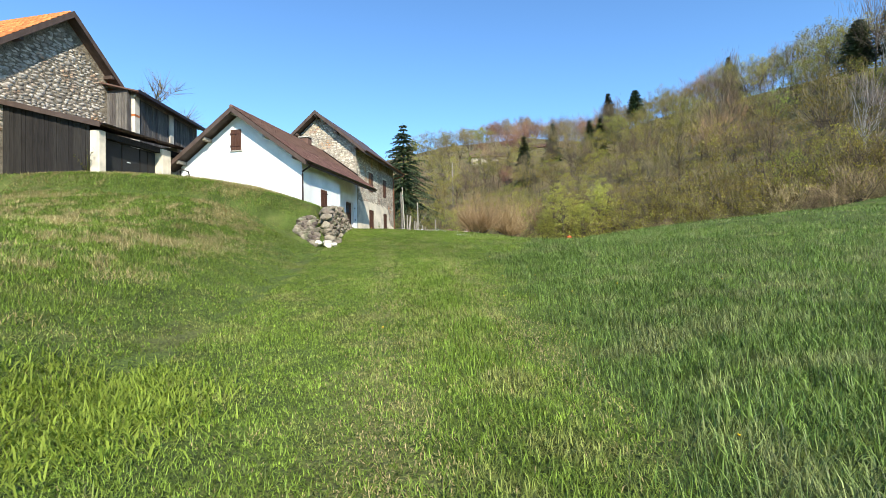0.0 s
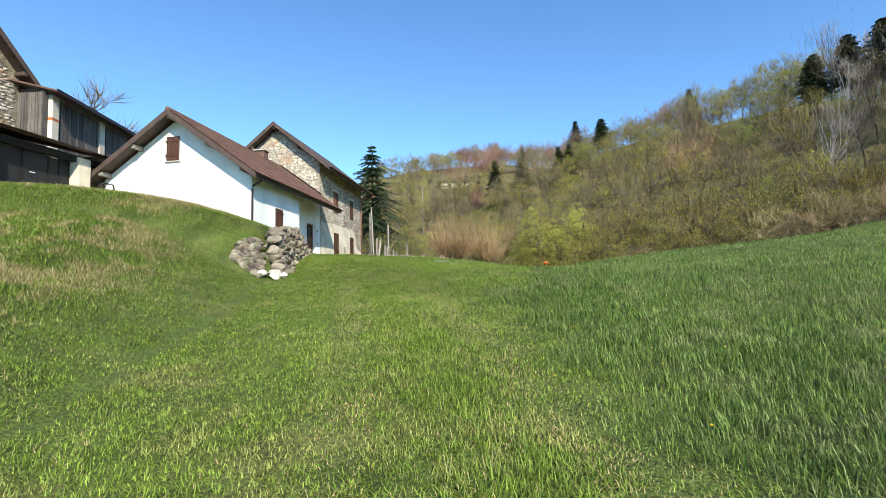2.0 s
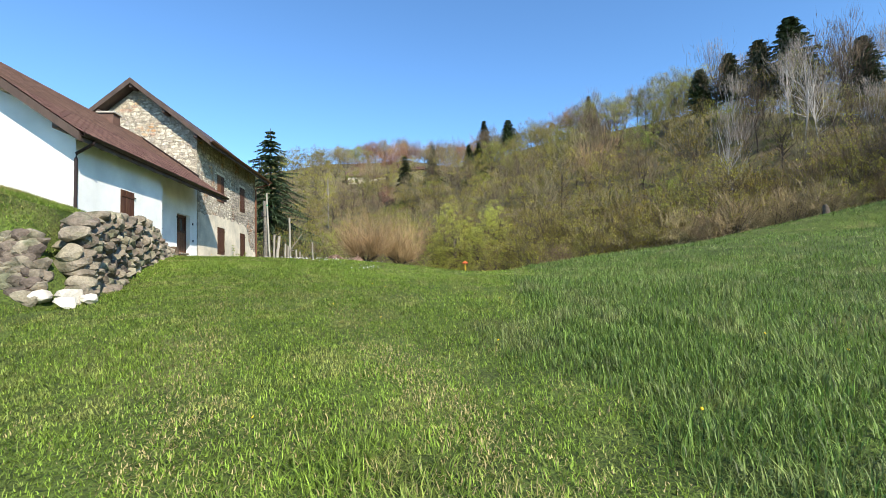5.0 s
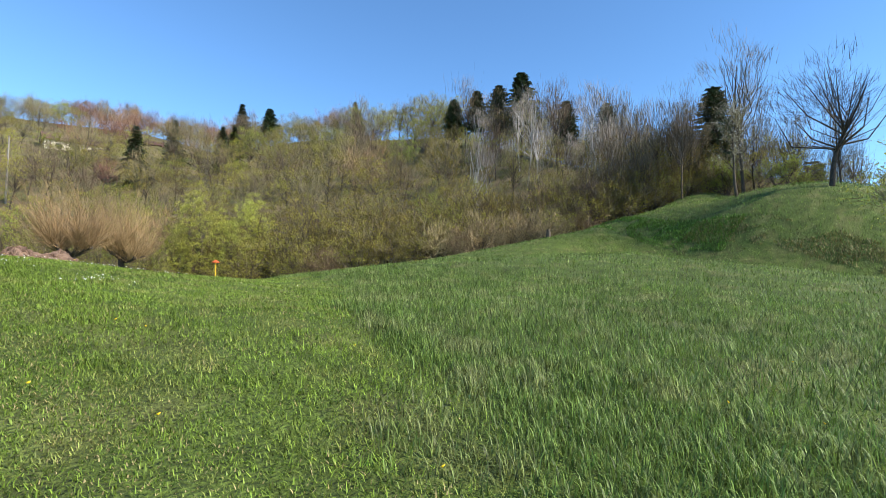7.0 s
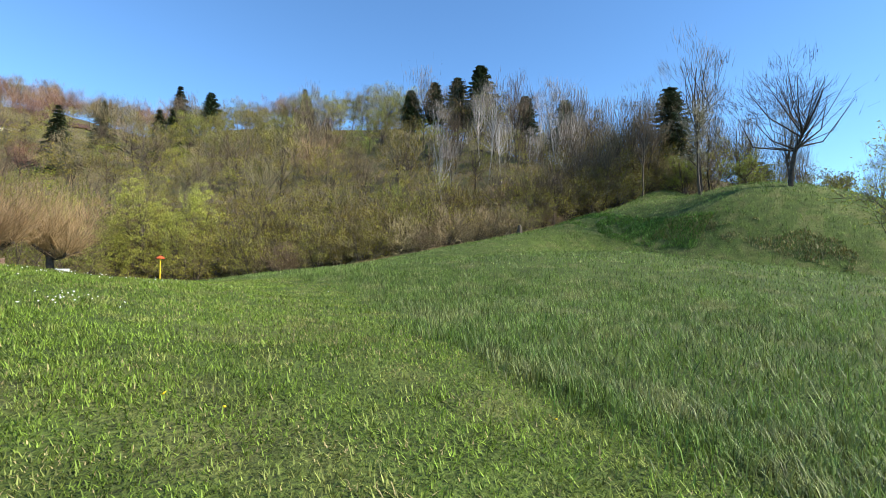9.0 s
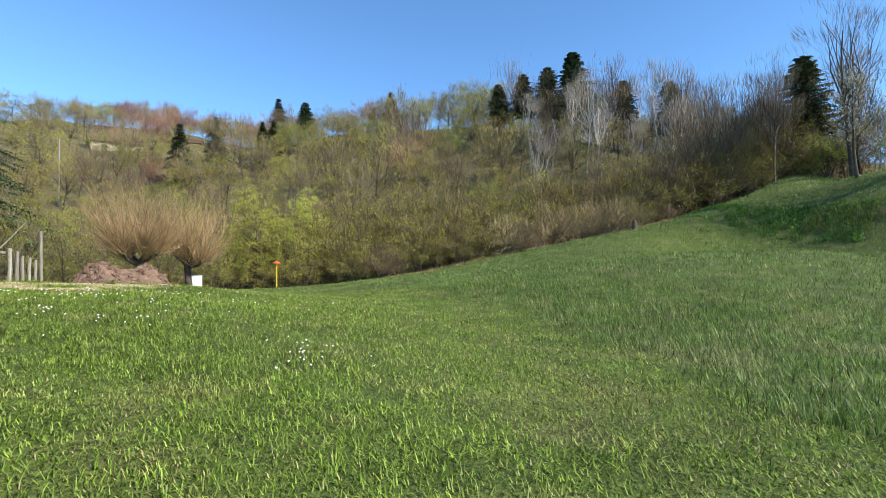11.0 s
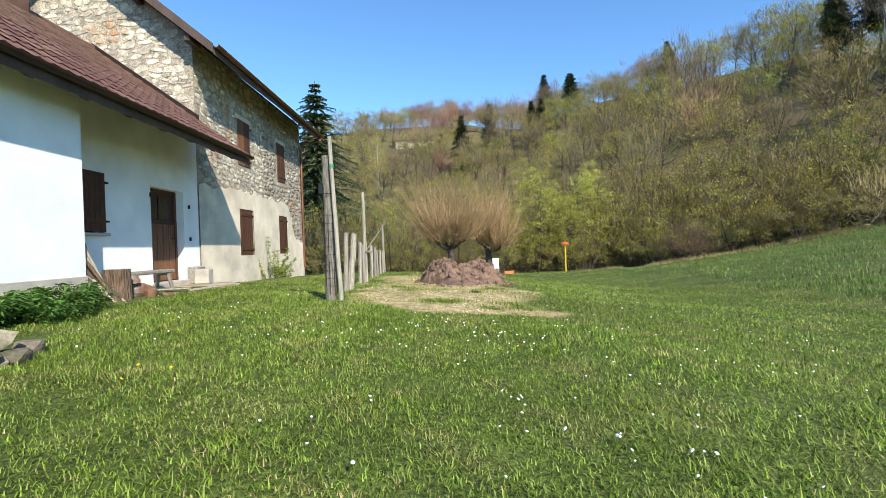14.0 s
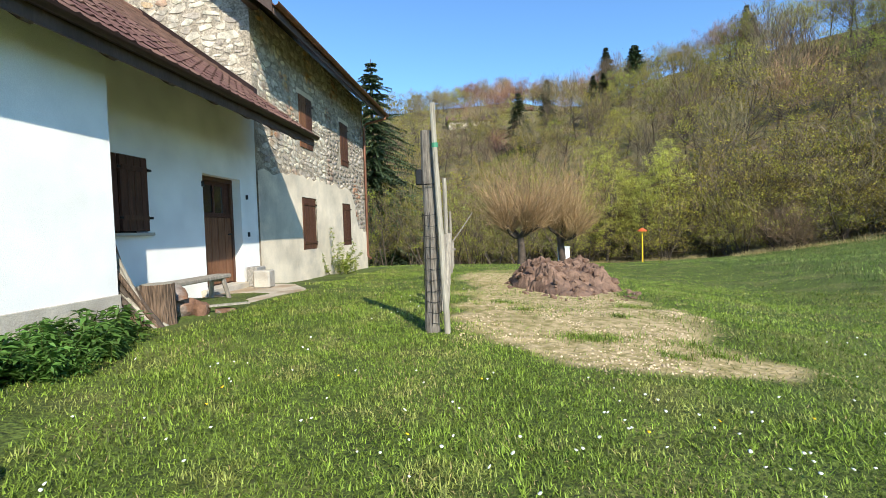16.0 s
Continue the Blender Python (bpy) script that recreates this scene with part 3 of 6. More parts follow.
hpart("downpipe", tube([(S_EAVE + 0.08, 19.7, szE - 0.06), (S_EAVE + 0.06, 19.68, szE - 0.2), (-4.35, 19.42, szE - 0.42), (-4.42, 19.36, szE - 0.6), (-4.43, 19.36, 0.0), (-4.3, 19.36, -0.12)], [0.05] * 6, 10), M_copper, stone_house, "copper downpipe with a swan-neck bend")
for (a, b, c, d), mm in zip(S_HOLES, (M_shutter_sun, M_shutter, M_shutter_sun, M_shutter)):
    w = hpart("window", boxes(((-4.72, a, c), (-4.68, b, d))), M_glass, stone_house, "closed brown board shutters")
    if mm is M_shutter_sun and c > 2:
        shutter("shutter", w, -4.515, a + 0.01, (a + b) / 2 - 0.004, c, d, mm)
        shutter("shutter", w, -4.515, (a + b) / 2 + 0.004, b - 0.01, c, d, M_shutter)
    else:
        shutter("shutter", w, -4.515, a + 0.01, b - 0.01, c, d, M_shutter)
    part("lintel", boxes(((-4.56, a - 0.12, d), (-4.475, b + 0.12, d + 0.14)), bevel=0.01), M_plaster, w, "grey plaster lintel")
# rough lime plaster over the lower storey, ragged at its top
rng = np.random.RandomState(5)
yy = np.linspace(10.74, 19.42, 60)
top = 2.55 + 0.25 * np.array([vnoise(v * 0.9, 0.3, 21) for v in yy]) + 0.1 * np.array([vnoise(v * 4, 2.3, 22) for v in yy]) - 1.6 * smoothstep(17.4, 18.6, yy)
bm = bmesh.new()
for i in range(59):
    a, b = yy[i], yy[i + 1]
    for c0, c1 in ((-0.6, 0.53), (0.53, 2.0), (2.0, None)):
        inside = any(h[0] - 0.01 < (a + b) / 2 < h[1] + 0.01 for h in S_HOLES[:2])
        if c0 == 0.53 and inside:
            continue
        t0, t1 = (top[i], top[i + 1]) if c1 is None else (c1, c1)
        if c1 is None and max(t0, t1) < 2.0:
            continue
        if c1 == 2.0:
            t0, t1 = min(2.0, top[i]), min(2.0, top[i + 1])
            if t0 < 0.6:
                continue
        v = [bm.verts.new(p) for p in ((-4.458, a, c0), (-4.458, b, c0), (-4.462, b, t1), (-4.462, a, t0), (-4.5, a, c0), (-4.5, b, c0), (-4.5, b, t1), (-4.5, a, t0))]
        bm.faces.new(v[:4])
        bm.faces.new((v[3], v[2], v[6], v[7]))
        bm.faces.new((v[0], v[4], v[5], v[1]))
bmesh.ops.remove_doubles(bm, verts=bm.verts, dist=0.004)
bmesh.ops.recalc_face_normals(bm, faces=bm.faces)
hpart("plaster", bm, M_plaster, stone_house, "worn cream lime plaster on the lower storey")

# ---- barn with lean-to and boarded annex ----
barn = empty("barn", -17, -2, 2)
tagged(barn, "rubble stone barn with orange tiled roof above the bank", "barn")
B_X, B_RY, B_RZ, B_KN, B_KS = -15.6, -0.75, 11.15, 0.97, 0.87
bw = lambda y: B_RZ - 0.22 - (B_KN * (y - B_RY) if y > B_RY else B_KS * (B_RY - y))
hpart("gable_wall", prism([(B_X, -7.2, 1), (B_X, 1.64, 1), (B_X, 1.64, bw(1.64)), (B_X, B_RY, B_RZ - 0.22), (B_X, -7.2, bw(-7.2))], (-0.5, 0, 0)), M_barnmortar, barn)
hpart("south_wall", boxes(((-26, -7.2, 1), (-16.1, -6.7, bw(-7.2)))), M_barnmortar, barn)
hpart("north_wall", boxes(((-26, 1.14, 1), (-16.1, 1.64, bw(1.64)))), M_barnmortar, barn)
broof = hpart("roof", prism([(-15.05, B_RY, B_RZ), (-15.05, 2.15, B_RZ - B_KN * 2.9), (-15.05, 2.15, B_RZ - B_KN * 2.9 - 0.13), (-15.05, B_RY, B_RZ - 0.13)], (-11.5, 0, 0)), M_orange, barn, "orange clay tiled roof")
part("south_slope", prism([(-15.05, B_RY, B_RZ), (-15.05, -7.8, B_RZ - B_KS * 7.05), (-15.05, -7.8, B_RZ - B_KS * 7.05 - 0.13), (-15.05, B_RY, B_RZ - 0.13)], (-11.5, 0, 0)), M_orange, broof)
for ye, k in ((2.15, B_KN), (-7.8, B_KS)):
    dz = k * abs(ye - B_RY)
    part("verge_board", prism([(-15.01, B_RY, B_RZ + 0.04), (-15.01, ye, B_RZ + 0.04 - dz), (-15.01, ye, B_RZ - 0.26 - dz), (-15.01, B_RY, B_RZ - 0.28)], (-0.035, 0, 0)), M_brownpaint, broof, "brown verge board")
    part("soffit", prism([(-15.05, B_RY, B_RZ - 0.14), (-15.05, ye, B_RZ - 0.14 - dz), (-15.05, ye, B_RZ - 0.2 - dz), (-15.05, B_RY, B_RZ - 0.2)], (-0.55, 0, 0)), M_brownpaint, broof)
for yp in (1.5, -3.2, -5.4):
    part("purlin", boxes(((-15.62, yp - 0.1, bw(yp) - 0.22), (-15.08, yp + 0.1, bw(yp) - 0.02)), bevel=0.02), M_brownpaint, broof)

lean = empty("lean_to", -12.8, -1.3, 2)
tagged(lean, "blackened plank lean-to shed with dark garage door below barn", "shed")
LZ, LK = 4.28, 0.27
lz = lambda x: LZ + LK * (-10.3 - x)
lroof = hpart("roof", prism([(-10.15, -3.85, lz(-10.15)), (-15.6, -3.85, lz(-15.6)), (-15.6, -3.85, lz(-15.6) - 0.1), (-10.15, -3.85, lz(-10.15) - 0.1)], (0, 5.3, 0)), M_tile, lean, "low brown roof with sheet edges")
part("verge_board", prism([(-10.15, -3.885, lz(-10.15) + 0.03), (-15.6, -3.885, lz(-15.6) + 0.03), (-15.6, -3.885, lz(-15.6) - 0.2), (-10.15, -3.885, lz(-10.15) - 0.2)], (0, 0.033, 0)), M_brownpaint, lroof)
part("gutter", half_gutter(-10.08, lz(-10.15) - 0.02, -3.85, 1.45, 0.07), M_gutter, lroof)
for i in range(22):
    x1 = -10.95 - i * 0.212
    w = 0.2 + 0.01 * math.sin(i * 2.3)
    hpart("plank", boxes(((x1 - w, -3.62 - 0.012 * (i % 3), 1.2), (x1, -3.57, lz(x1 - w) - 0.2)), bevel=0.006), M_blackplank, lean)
hpart("corner_pillar", boxes(((-10.86, -3.7, 1.0), (-10.38, -3.35, lz(-10.35) - 0.3)), bevel=0.03), M_plaster, lean, "pale stone pillar")
hpart("far_pillar", boxes(((-10.9, -0.25, 1.2), (-10.4, 0.35, lz(-10.4) - 0.35)), bevel=0.03), M_plaster, lean, "pale stone pillar")
gd = hpart("garage_door", boxes(((-10.86, -3.2, 1.2), (-10.8, -0.25, 3.75)), bevel=0.006), M_darkdoor, lean, "dark garage door with shade put into its black colour")
part("door_handle", boxes(((-10.8, -1.9, 2.95), (-10.76, -1.7, 2.98)), bevel=0.004), M_whitebox, gd)
for yb in (-2.2, -1.2, -0.75):
    part("batten", boxes(((-10.8, yb, 1.2), (-10.77, yb + 0.06, 3.75)), bevel=0.004), M_blackplank, gd)
hpart("lintel_beam", boxes(((-10.75, -3.2, 3.75), (-10.5, 1.3, 4.02)), bevel=0.01), M_blackplank, lean)
hpart("back_wall", boxes(((-15.55, 1.2, 1.2), (-10.8, 1.4, 4.4))), M_plaster, lean)

annex = empty("boarded_annex", -14.6, 4, 3)
tagged(annex, "grey boarded barn annex with pale brick piers", "shed")
ax0, ay0, ax1, ay1 = -14.2, 2.0, -15.9, 9.3
along = Vector((ax1 - ax0, ay1 - ay0, 0)).normalized()
out = Vector((along.y, -along.x, 0))


def on_annex(s, d, z):
    return Vector((ax0, ay0, z)) + along * s + out * d


def annex_box(s0, s1, d0, d1, z0, z1):
    o = [on_annex(s0, d0, z0), on_annex(s1, d0, z0), on_annex(s1, d1, z0), on_annex(s0, d1, z0)]
    return prism(o, (0, 0, z1 - z0))


hpart("core_wall", annex_box(0.2, 7.4, -0.35, -0.12, 2, 7.9), M_mortar, annex)
hpart("south_wall", boxes(((-18.0, 1.68, 2), (-14.3, 1.86, 8.0))), M_greyplank, annex)
for s in (0.0, 3.6):
    hpart("pier", annex_box(s, s + 0.42, -0.4, 0.04, 2, 7.75), M_plaster, annex, "pale block pier")
for i in range(34):
    s = 0.46 + i * 0.2
    if 3.55 < s < 4.05:
        continue
    hpart("plank", annex_box(s, s + 0.17 + 0.015 * math.sin(i * 1.7), -0.1, -0.06 + 0.01 * (i % 2), 3.2, 7.7), M_greyplank, annex)
for i in range(9):
    hpart("plank", boxes(((-16.0 + i * 0.19, 1.62, 3.2), (-16.0 + i * 0.19 + 0.17, 1.66, 7.8)), bevel=0.005), M_greyplank, annex)
hpart("brick_course", annex_box(-0.01, 0.43, -0.41, 0.05, 6.55, 6.68), M_orange, annex, "thin red brick course")
aroof = hpart("roof", prism([on_annex(-0.45, 0.5, 7.85), on_annex(-0.45, -2.4, 8.55), on_annex(-0.45, -2.4, 8.47), on_annex(-0.45, 0.5, 7.77)], along * 8.2), M_tile, annex, "low tiled roof with red edge")
part("fascia", prism([on_annex(-0.47, 0.52, 7.9), on_annex(-0.47, 0.55, 7.9), on_annex(-0.47, 0.55, 7.72), on_annex(-0.47, 0.52, 7.72)], along * 8.2), M_gutter, aroof)

hpart("hand_rail", tube([(-10.2, 0.55, 2.2), (-10.2, 0.55, 2.95), (-10.1, 0.7, 3.05), (-9.9, 0.95, 3.0), (-9.85, 1.0, 2.6)], [0.04] * 5, 8), M_iron, lean, "black curved hand rail")


# ---- trees ----
class Brush:
    """Collects tapering limbs, twigs and leaves as arrays."""

    def __init__(self, seed):
        self.rng = np.random.RandomState(seed)
        self.seg, self.twig, self.leaf = [], [], []

    def limb(self, p, d, length, r0, r1, bends=3, wobble=0.18, lift=0.0):
        pts, p, d = [np.array(p, float)], np.array(p, float), np.array(d, float)
        for i in range(bends):
            d = d + self.rng.normal(0, wobble, 3) + np.array([0, 0, lift])
            d /= np.linalg.norm(d)
            q = p + d * length / bends
            a, b = r0 + (r1 - r0) * i / bends, r0 + (r1 - r0) * (i + 1) / bends
            self.seg.append((p, q, a, b))
            p = q
            pts.append(p)
        return pts, d

    def spray(self, p, d, n, length, width, fan=0.6, lift=0.15, leaf=0.0, leaves=2):
        """n thin twigs from p about d, each with a few leaves."""
        R = self.rng
        v = np.array(d)[None] + R.normal(0, fan, (n, 3)) + np.array([0, 0, lift])
        v /= np.linalg.norm(v, axis=1)[:, None]
        ln = length * R.uniform(0.5, 1.15, n)[:, None]
        s = np.cross(v, R.normal(0, 1, (n, 3)))
        s = s / np.linalg.norm(s, axis=1)[:, None] * width
        a = np.repeat(np.array(p)[None], n, 0) + R.normal(0, 0.04, (n, 3))
        self.twig.append(np.stack([a - s, a + s, a + v * ln], 1))
        if leaf:
            for k in range(leaves):
                f = R.uniform(0.35, 1.05, (n, 1))
                self.leaves(a + v * ln * f + R.normal(0, leaf * 0.8, (n, 3)), leaf)

    def leaves(self, c, size):
        R, n = self.rng, len(c)
        u = R.normal(0, 1, (n, 3))
        u /= np.linalg.norm(u, axis=1)[:, None]
        w = np.cross(u, R.normal(0, 1, (n, 3)))
        w /= np.linalg.norm(w, axis=1)[:, None]
        k = size * R.uniform(0.6, 1.3, (n, 1))
        self.leaf.append(np.stack([c - u * k, c + w * k * 0.75, c + u * k - w * k * 0.5], 1))

    def wood(self, name, material, parent, sides=4):
        P = np.array([s[0] for s in self.seg])
        Q = np.array([s[1] for s in self.seg])
        ra, rb = np.array([s[2] for s in self.seg]), np.array([s[3] for s in self.seg])
        d = Q - P
        d /= np.linalg.norm(d, axis=1)[:, None] + 1e-9
        ref = np.where(np.abs(d[:, 2:3]) < 0.8, np.array([[0, 0, 1.0]]), np.array([[1.0, 0, 0]]))
        u = np.cross(d, ref)
        u /= np.linalg.norm(u, axis=1)[:, None]
        w = np.cross(d, u)
        ang = np.arange(sides) * 2 * np.pi / sides
        ring = np.cos(ang)[None, :, None] * u[:, None] + np.sin(ang)[None, :, None] * w[:, None]
        A = P[:, None] + ring * ra[:, None, None]
        B = Q[:, None] + ring * rb[:, None, None]
        V = np.concatenate([A, B], 1).reshape(-1, 3)
        k = np.arange(sides)
        f = np.stack([k, (k + 1) % sides, (k + 1) % sides + sides, k + sides], 1)
        F = (f[None] + (np.arange(len(P)) * 2 * sides)[:, None, None]).reshape(-1, 4)
        return np_mesh(name, V, F, material, parent, smooth=True)

    def twigs(self, name, material, parent):
        T = np.concatenate(self.twig)
        return np_mesh(name, T.reshape(-1, 3), np.arange(len(T) * 3).reshape(-1, 3), material, parent)

    def foliage(self, name, material, parent):
        T = np.concatenate(self.leaf)
        k = T.shape[1]
        return np_mesh(name, T.reshape(-1, 3), np.arange(len(T) * k).reshape(-1, k), material, parent)


def broad_tree(name, label, seed, h, spread, trunk_r, m_twig, m_leaf=None, twigs=9, leaf=0.16, leaves=2, width=0.03, stems=1, base=0.3, m_bark=None,
               limbs=9, category="tree", upright=0.5, m_trunk_sides=5, sub=4, twig_len=1.5):
    """A deciduous tree: trunk, limbs, boughs, twig sprays and, where it is in leaf, a loose crown."""
    e = empty(name)
    b = Brush(seed)
    R = b.rng
    for s in range(stems):
        a0 = R.uniform(0, 6.28)
        lean = 0.05 if stems == 1 else R.uniform(0.15, 0.5)
        d = np.array([math.cos(a0) * lean, math.sin(a0) * lean, 1.0])
        hh = h * (1 if stems == 1 else R.uniform(0.7, 1.0))
        pts, _ = b.limb((math.cos(a0) * 0.15 * (stems > 1), math.sin(a0) * 0.15 * (stems > 1), -0.3), d / np.linalg.norm(d), hh * 0.88, trunk_r * (1 if stems == 1 else 0.6), trunk_r * 0.12, bends=6, wobble=0.07)
        pts = np.array(pts)
        n = max(3, limbs // (1 if stems == 1 else 2))
        for i in range(n):
            f = base + (0.97 - base) * (i + R.uniform(0, 0.9)) / n
            k = f * (len(pts) - 1)
            p = pts[int(k)] + (pts[min(int(k) + 1, len(pts) - 1)] - pts[int(k)]) * (k - int(k))
            a = i * 2.4 + R.uniform(-0.5, 0.5)
            up = upright * R.uniform(0.6, 1.5) + 0.5 * f
            d = np.array([math.cos(a), math.sin(a), up])
            d /= np.linalg.norm(d)
            ln = spread * R.uniform(0.7, 1.1) * (1.15 - 0.75 * f) / (1 if stems == 1 else 1.4)
            r = trunk_r * 0.42 * (1.1 - 0.75 * f)
            lp, ld = b.limb(p, d, ln, r, r * 0.25, 4, 0.16, 0.06)
            for j in range(sub):
                q = lp[1 + j % 4] + R.normal(0, 0.03, 3)
                sd = ld + R.normal(0, 0.6, 3) + np.array([0, 0, 0.25])
                sd /= np.linalg.norm(sd)
                sp, sd = b.limb(q, sd, ln * R.uniform(0.3, 0.55), r * 0.35, r * 0.1, 1 if m_trunk_sides == 3 else 2, 0.15, 0.05)
                for q2 in ((sp[0] + sp[-1]) / 2, sp[-1]):
                    b.spray(q2, sd, twigs, twig_len, width, 0.55, 0.2, leaf if m_leaf else 0.0, leaves)
            b.spray(lp[-1], ld, twigs, twig_len, width, 0.5, 0.2, leaf if m_leaf else 0.0, leaves)
        b.spray(pts[-1], np.array([0, 0, 1.0]), twigs, twig_len, width, 0.5, 0.2, leaf if m_leaf else 0.0, leaves)
    b.wood("trunk", m_bark or M_bark, e, m_trunk_sides)
    b.twigs("crown", m_twig, e)
    if m_leaf:
        b.foliage("leaves", m_leaf, e)
    return tagged(e, label, category)


def dome_tree(name, label, seed, h, r, low, m_twig, m_leaf=None, twigs=900, leaves=800, leaf=0.07, width=0.024, twig_len=1.3, trunk_r=0.14, limbs=11, stems=1,
              lump=0.22, peak=1.0, m_bark=None, category="tree", rise=0.7, shell=2.2, loose=2.1):
    """A tree or bush with a rounded crown of fine twigs that fan up and out; low is the crown's foot as a share of its height."""
    e = empty(name)
    b = Brush(seed)
    R = b.rng
    foot, top = low * h, h
    mid = foot + (top - foot) * 0.42

    def on_dome(n, f):
        u = R.normal(0, 1, (n, 3))
        u /= np.linalg.norm(u, axis=1)[:, None]
        u[:, 2] = np.where(u[:, 2] < (-0.35 if low > 0.12 else -0.95), -u[:, 2], u[:, 2])
        k = 1 + lump * (vnoise(u[:, 0] * 2.3 + 7 * u[:, 2], u[:, 1] * 2.3 + seed, seed) + 0.5 * vnoise(u[:, 0] * 5, u[:, 1] * 5 + u[:, 2] * 4, seed + 1))
        k = (k * f)[:, None]
        tall = np.where(u[:, 2:3] > 0, top - mid, mid - foot)
        w = r * (1 - 0.35 * (peak - 1) * np.clip(u[:, 2:3], 0, 1))
        return u, np.concatenate([u[:, :2] * w * k, mid + u[:, 2:3] * tall * k], 1)

    roots = []
    for i in range(stems):
        a = R.uniform(0, 6.28)
        ln = 0.04 if stems == 1 else R.uniform(0.2, 0.55)
        d = np.array([math.cos(a) * ln, math.sin(a) * ln, 1.0])
        pts, _ = b.limb((0.2 * math.cos(a) * (stems > 1), 0.2 * math.sin(a) * (stems > 1), -0.3), d / np.linalg.norm(d), h * 0.8, trunk_r, trunk_r * 0.2, 5, 0.07)
        roots.append(np.array(pts))
    u, ends = on_dome(limbs * 3, np.full(limbs * 3, 0.82))
    for i, q in enumerate(ends):
        pts = roots[i % stems]
        f = np.clip((q[2] * 0.55) / h * 1.2, 0.12, 0.75) * (len(pts) - 1)
        p = pts[int(f)] + (pts[int(f) + 1] - pts[int(f)]) * (f - int(f))
        k = p + (q - p) * 0.5 + np.array([0, 0, -0.06 * h]) + R.normal(0, 0.03 * h, 3)
        w = trunk_r * (0.36 if i < limbs else 0.2)
        b.seg.append((p, k, w, w * 0.6))
        b.seg.append((k, q, w * 0.6, w * 0.2))
    clumps = max(18, (twigs + leaves * (m_leaf is not None)) // 34)
    cu, cp = on_dome(clumps, R.uniform(0.12, 1, clumps) ** (1 / shell))
    size = r * loose / math.sqrt(clumps) * R.uniform(0.6, 1.3, clumps)

    def in_clump(n):
        j = R.randint(0, clumps, n)
        return cu[j], cp[j] + R.normal(0, 0.5, (n, 3)) * size[j][:, None] * np.array([1, 1, 0.7])

    u, p = in_clump(twigs)
    v = u * 0.8 + np.array([0, 0, rise]) + R.normal(0, 0.36, (twigs, 3))
    v /= np.linalg.norm(v, axis=1)[:, None]
    ln = twig_len * R.uniform(0.5, 1.25, twigs)[:, None]
    s = np.cross(v, R.normal(0, 1, (twigs, 3)))
    s = s / np.linalg.norm(s, axis=1)[:, None] * width
    p = p - v * ln * 0.6
    b.twig.append(np.stack([p - s, p + s, p + v * ln], 1))
    b.wood("trunk", m_bark or M_bark, e, 3)
    b.twigs("crown", m_twig, e)
    if m_leaf:
        u, p = in_clump(leaves)
        b.leaves(p, leaf)
        b.foliage("leaves", m_leaf, e)
    return tagged(e, label, category)


def conifer(name, label, seed, h, r, material, whorls=26, per=9, droop=0.35, start=0.08, trunk_r=0.28, power=0.85, fans=5, fan_w=1.7):
    """A spruce or pine: trunk and whorls of needled boughs."""
    e = empty(name)
    b = Brush(seed)
    R = b.rng
    b.limb((0, 0, -0.3), (0, 0, 1), h, trunk_r, 0.03, 6, 0.015)
    for i in range(whorls):
        f = start + (1 - start) * (i + R.uniform(-0.3, 0.3)) / whorls
        f = min(max(f, start), 0.99)
        rr = r * (1 - f) ** power * R.uniform(0.75, 1.12) + 0.12
        for k in range(per):
            a = 2 * math.pi * (k + R.uniform(-0.35, 0.35)) / per + i * 1.1
            L = rr * R.uniform(0.65, 1.15)
            dirv = np.array([math.cos(a), math.sin(a), 0])
            side = np.array([-math.sin(a), math.cos(a), 0])
            p0 = np.array([0, 0, f * h])
            tip = p0 + dirv * L + np.array([0, 0, -droop * L * R.uniform(0.4, 1.5) + 0.10 * L * (f > 0.7)])
            b.seg.append((p0, tip, 0.03, 0.008))
            for j in range(fans):
                g = (j + 0.7) / fans
                c = p0 + (tip - p0) * g + np.array([0, 0, 0.06 * L * math.sin(g * 3)])
                w = (0.22 + 0.1 * L * (1 - g)) * R.uniform(0.5, 1.4) * fan_w
                for sgn in (-1, 1):
                    q = c + side * sgn * w + dirv * w * 0.7 + np.array([0, 0, -R.uniform(0.1, 0.5) * w])
                    o = dirv * (0.06 + 0.03 * L) * fan_w
                    b.twig.append(np.stack([c - o, c + o, q], 0)[None])
                    b.twig.append(np.stack([c + np.array([0, 0, 0.04]), c + o * 0.7 + np.array([0, 0, -0.2 - 0.08 * L * R.uniform()]), q * 0.55 + c * 0.45], 0)[None])
    b.wood("trunk", M_bark, e, 5)
    b.twigs("crown", material, e)
    return tagged(e, label, "conifer")


def put(tree, x, y, rz=0, s=1.0, sink=0.0, first=False, group=""):
    """Stands a tree, or a copy of it, on the land."""
    m = pose(x, y, gz(x, y) - sink, 0, 0, rz)
    if first:
        tree.matrix_basis = m @ Matrix.Diagonal((s, s, s, 1))
        ob = tree
    else:
        ob = copy_thing(tree, m)
        ob.matrix_basis = m @ Matrix.Diagonal((s, s, s, 1))
    if group:
        ob["group"] = group
    return ob


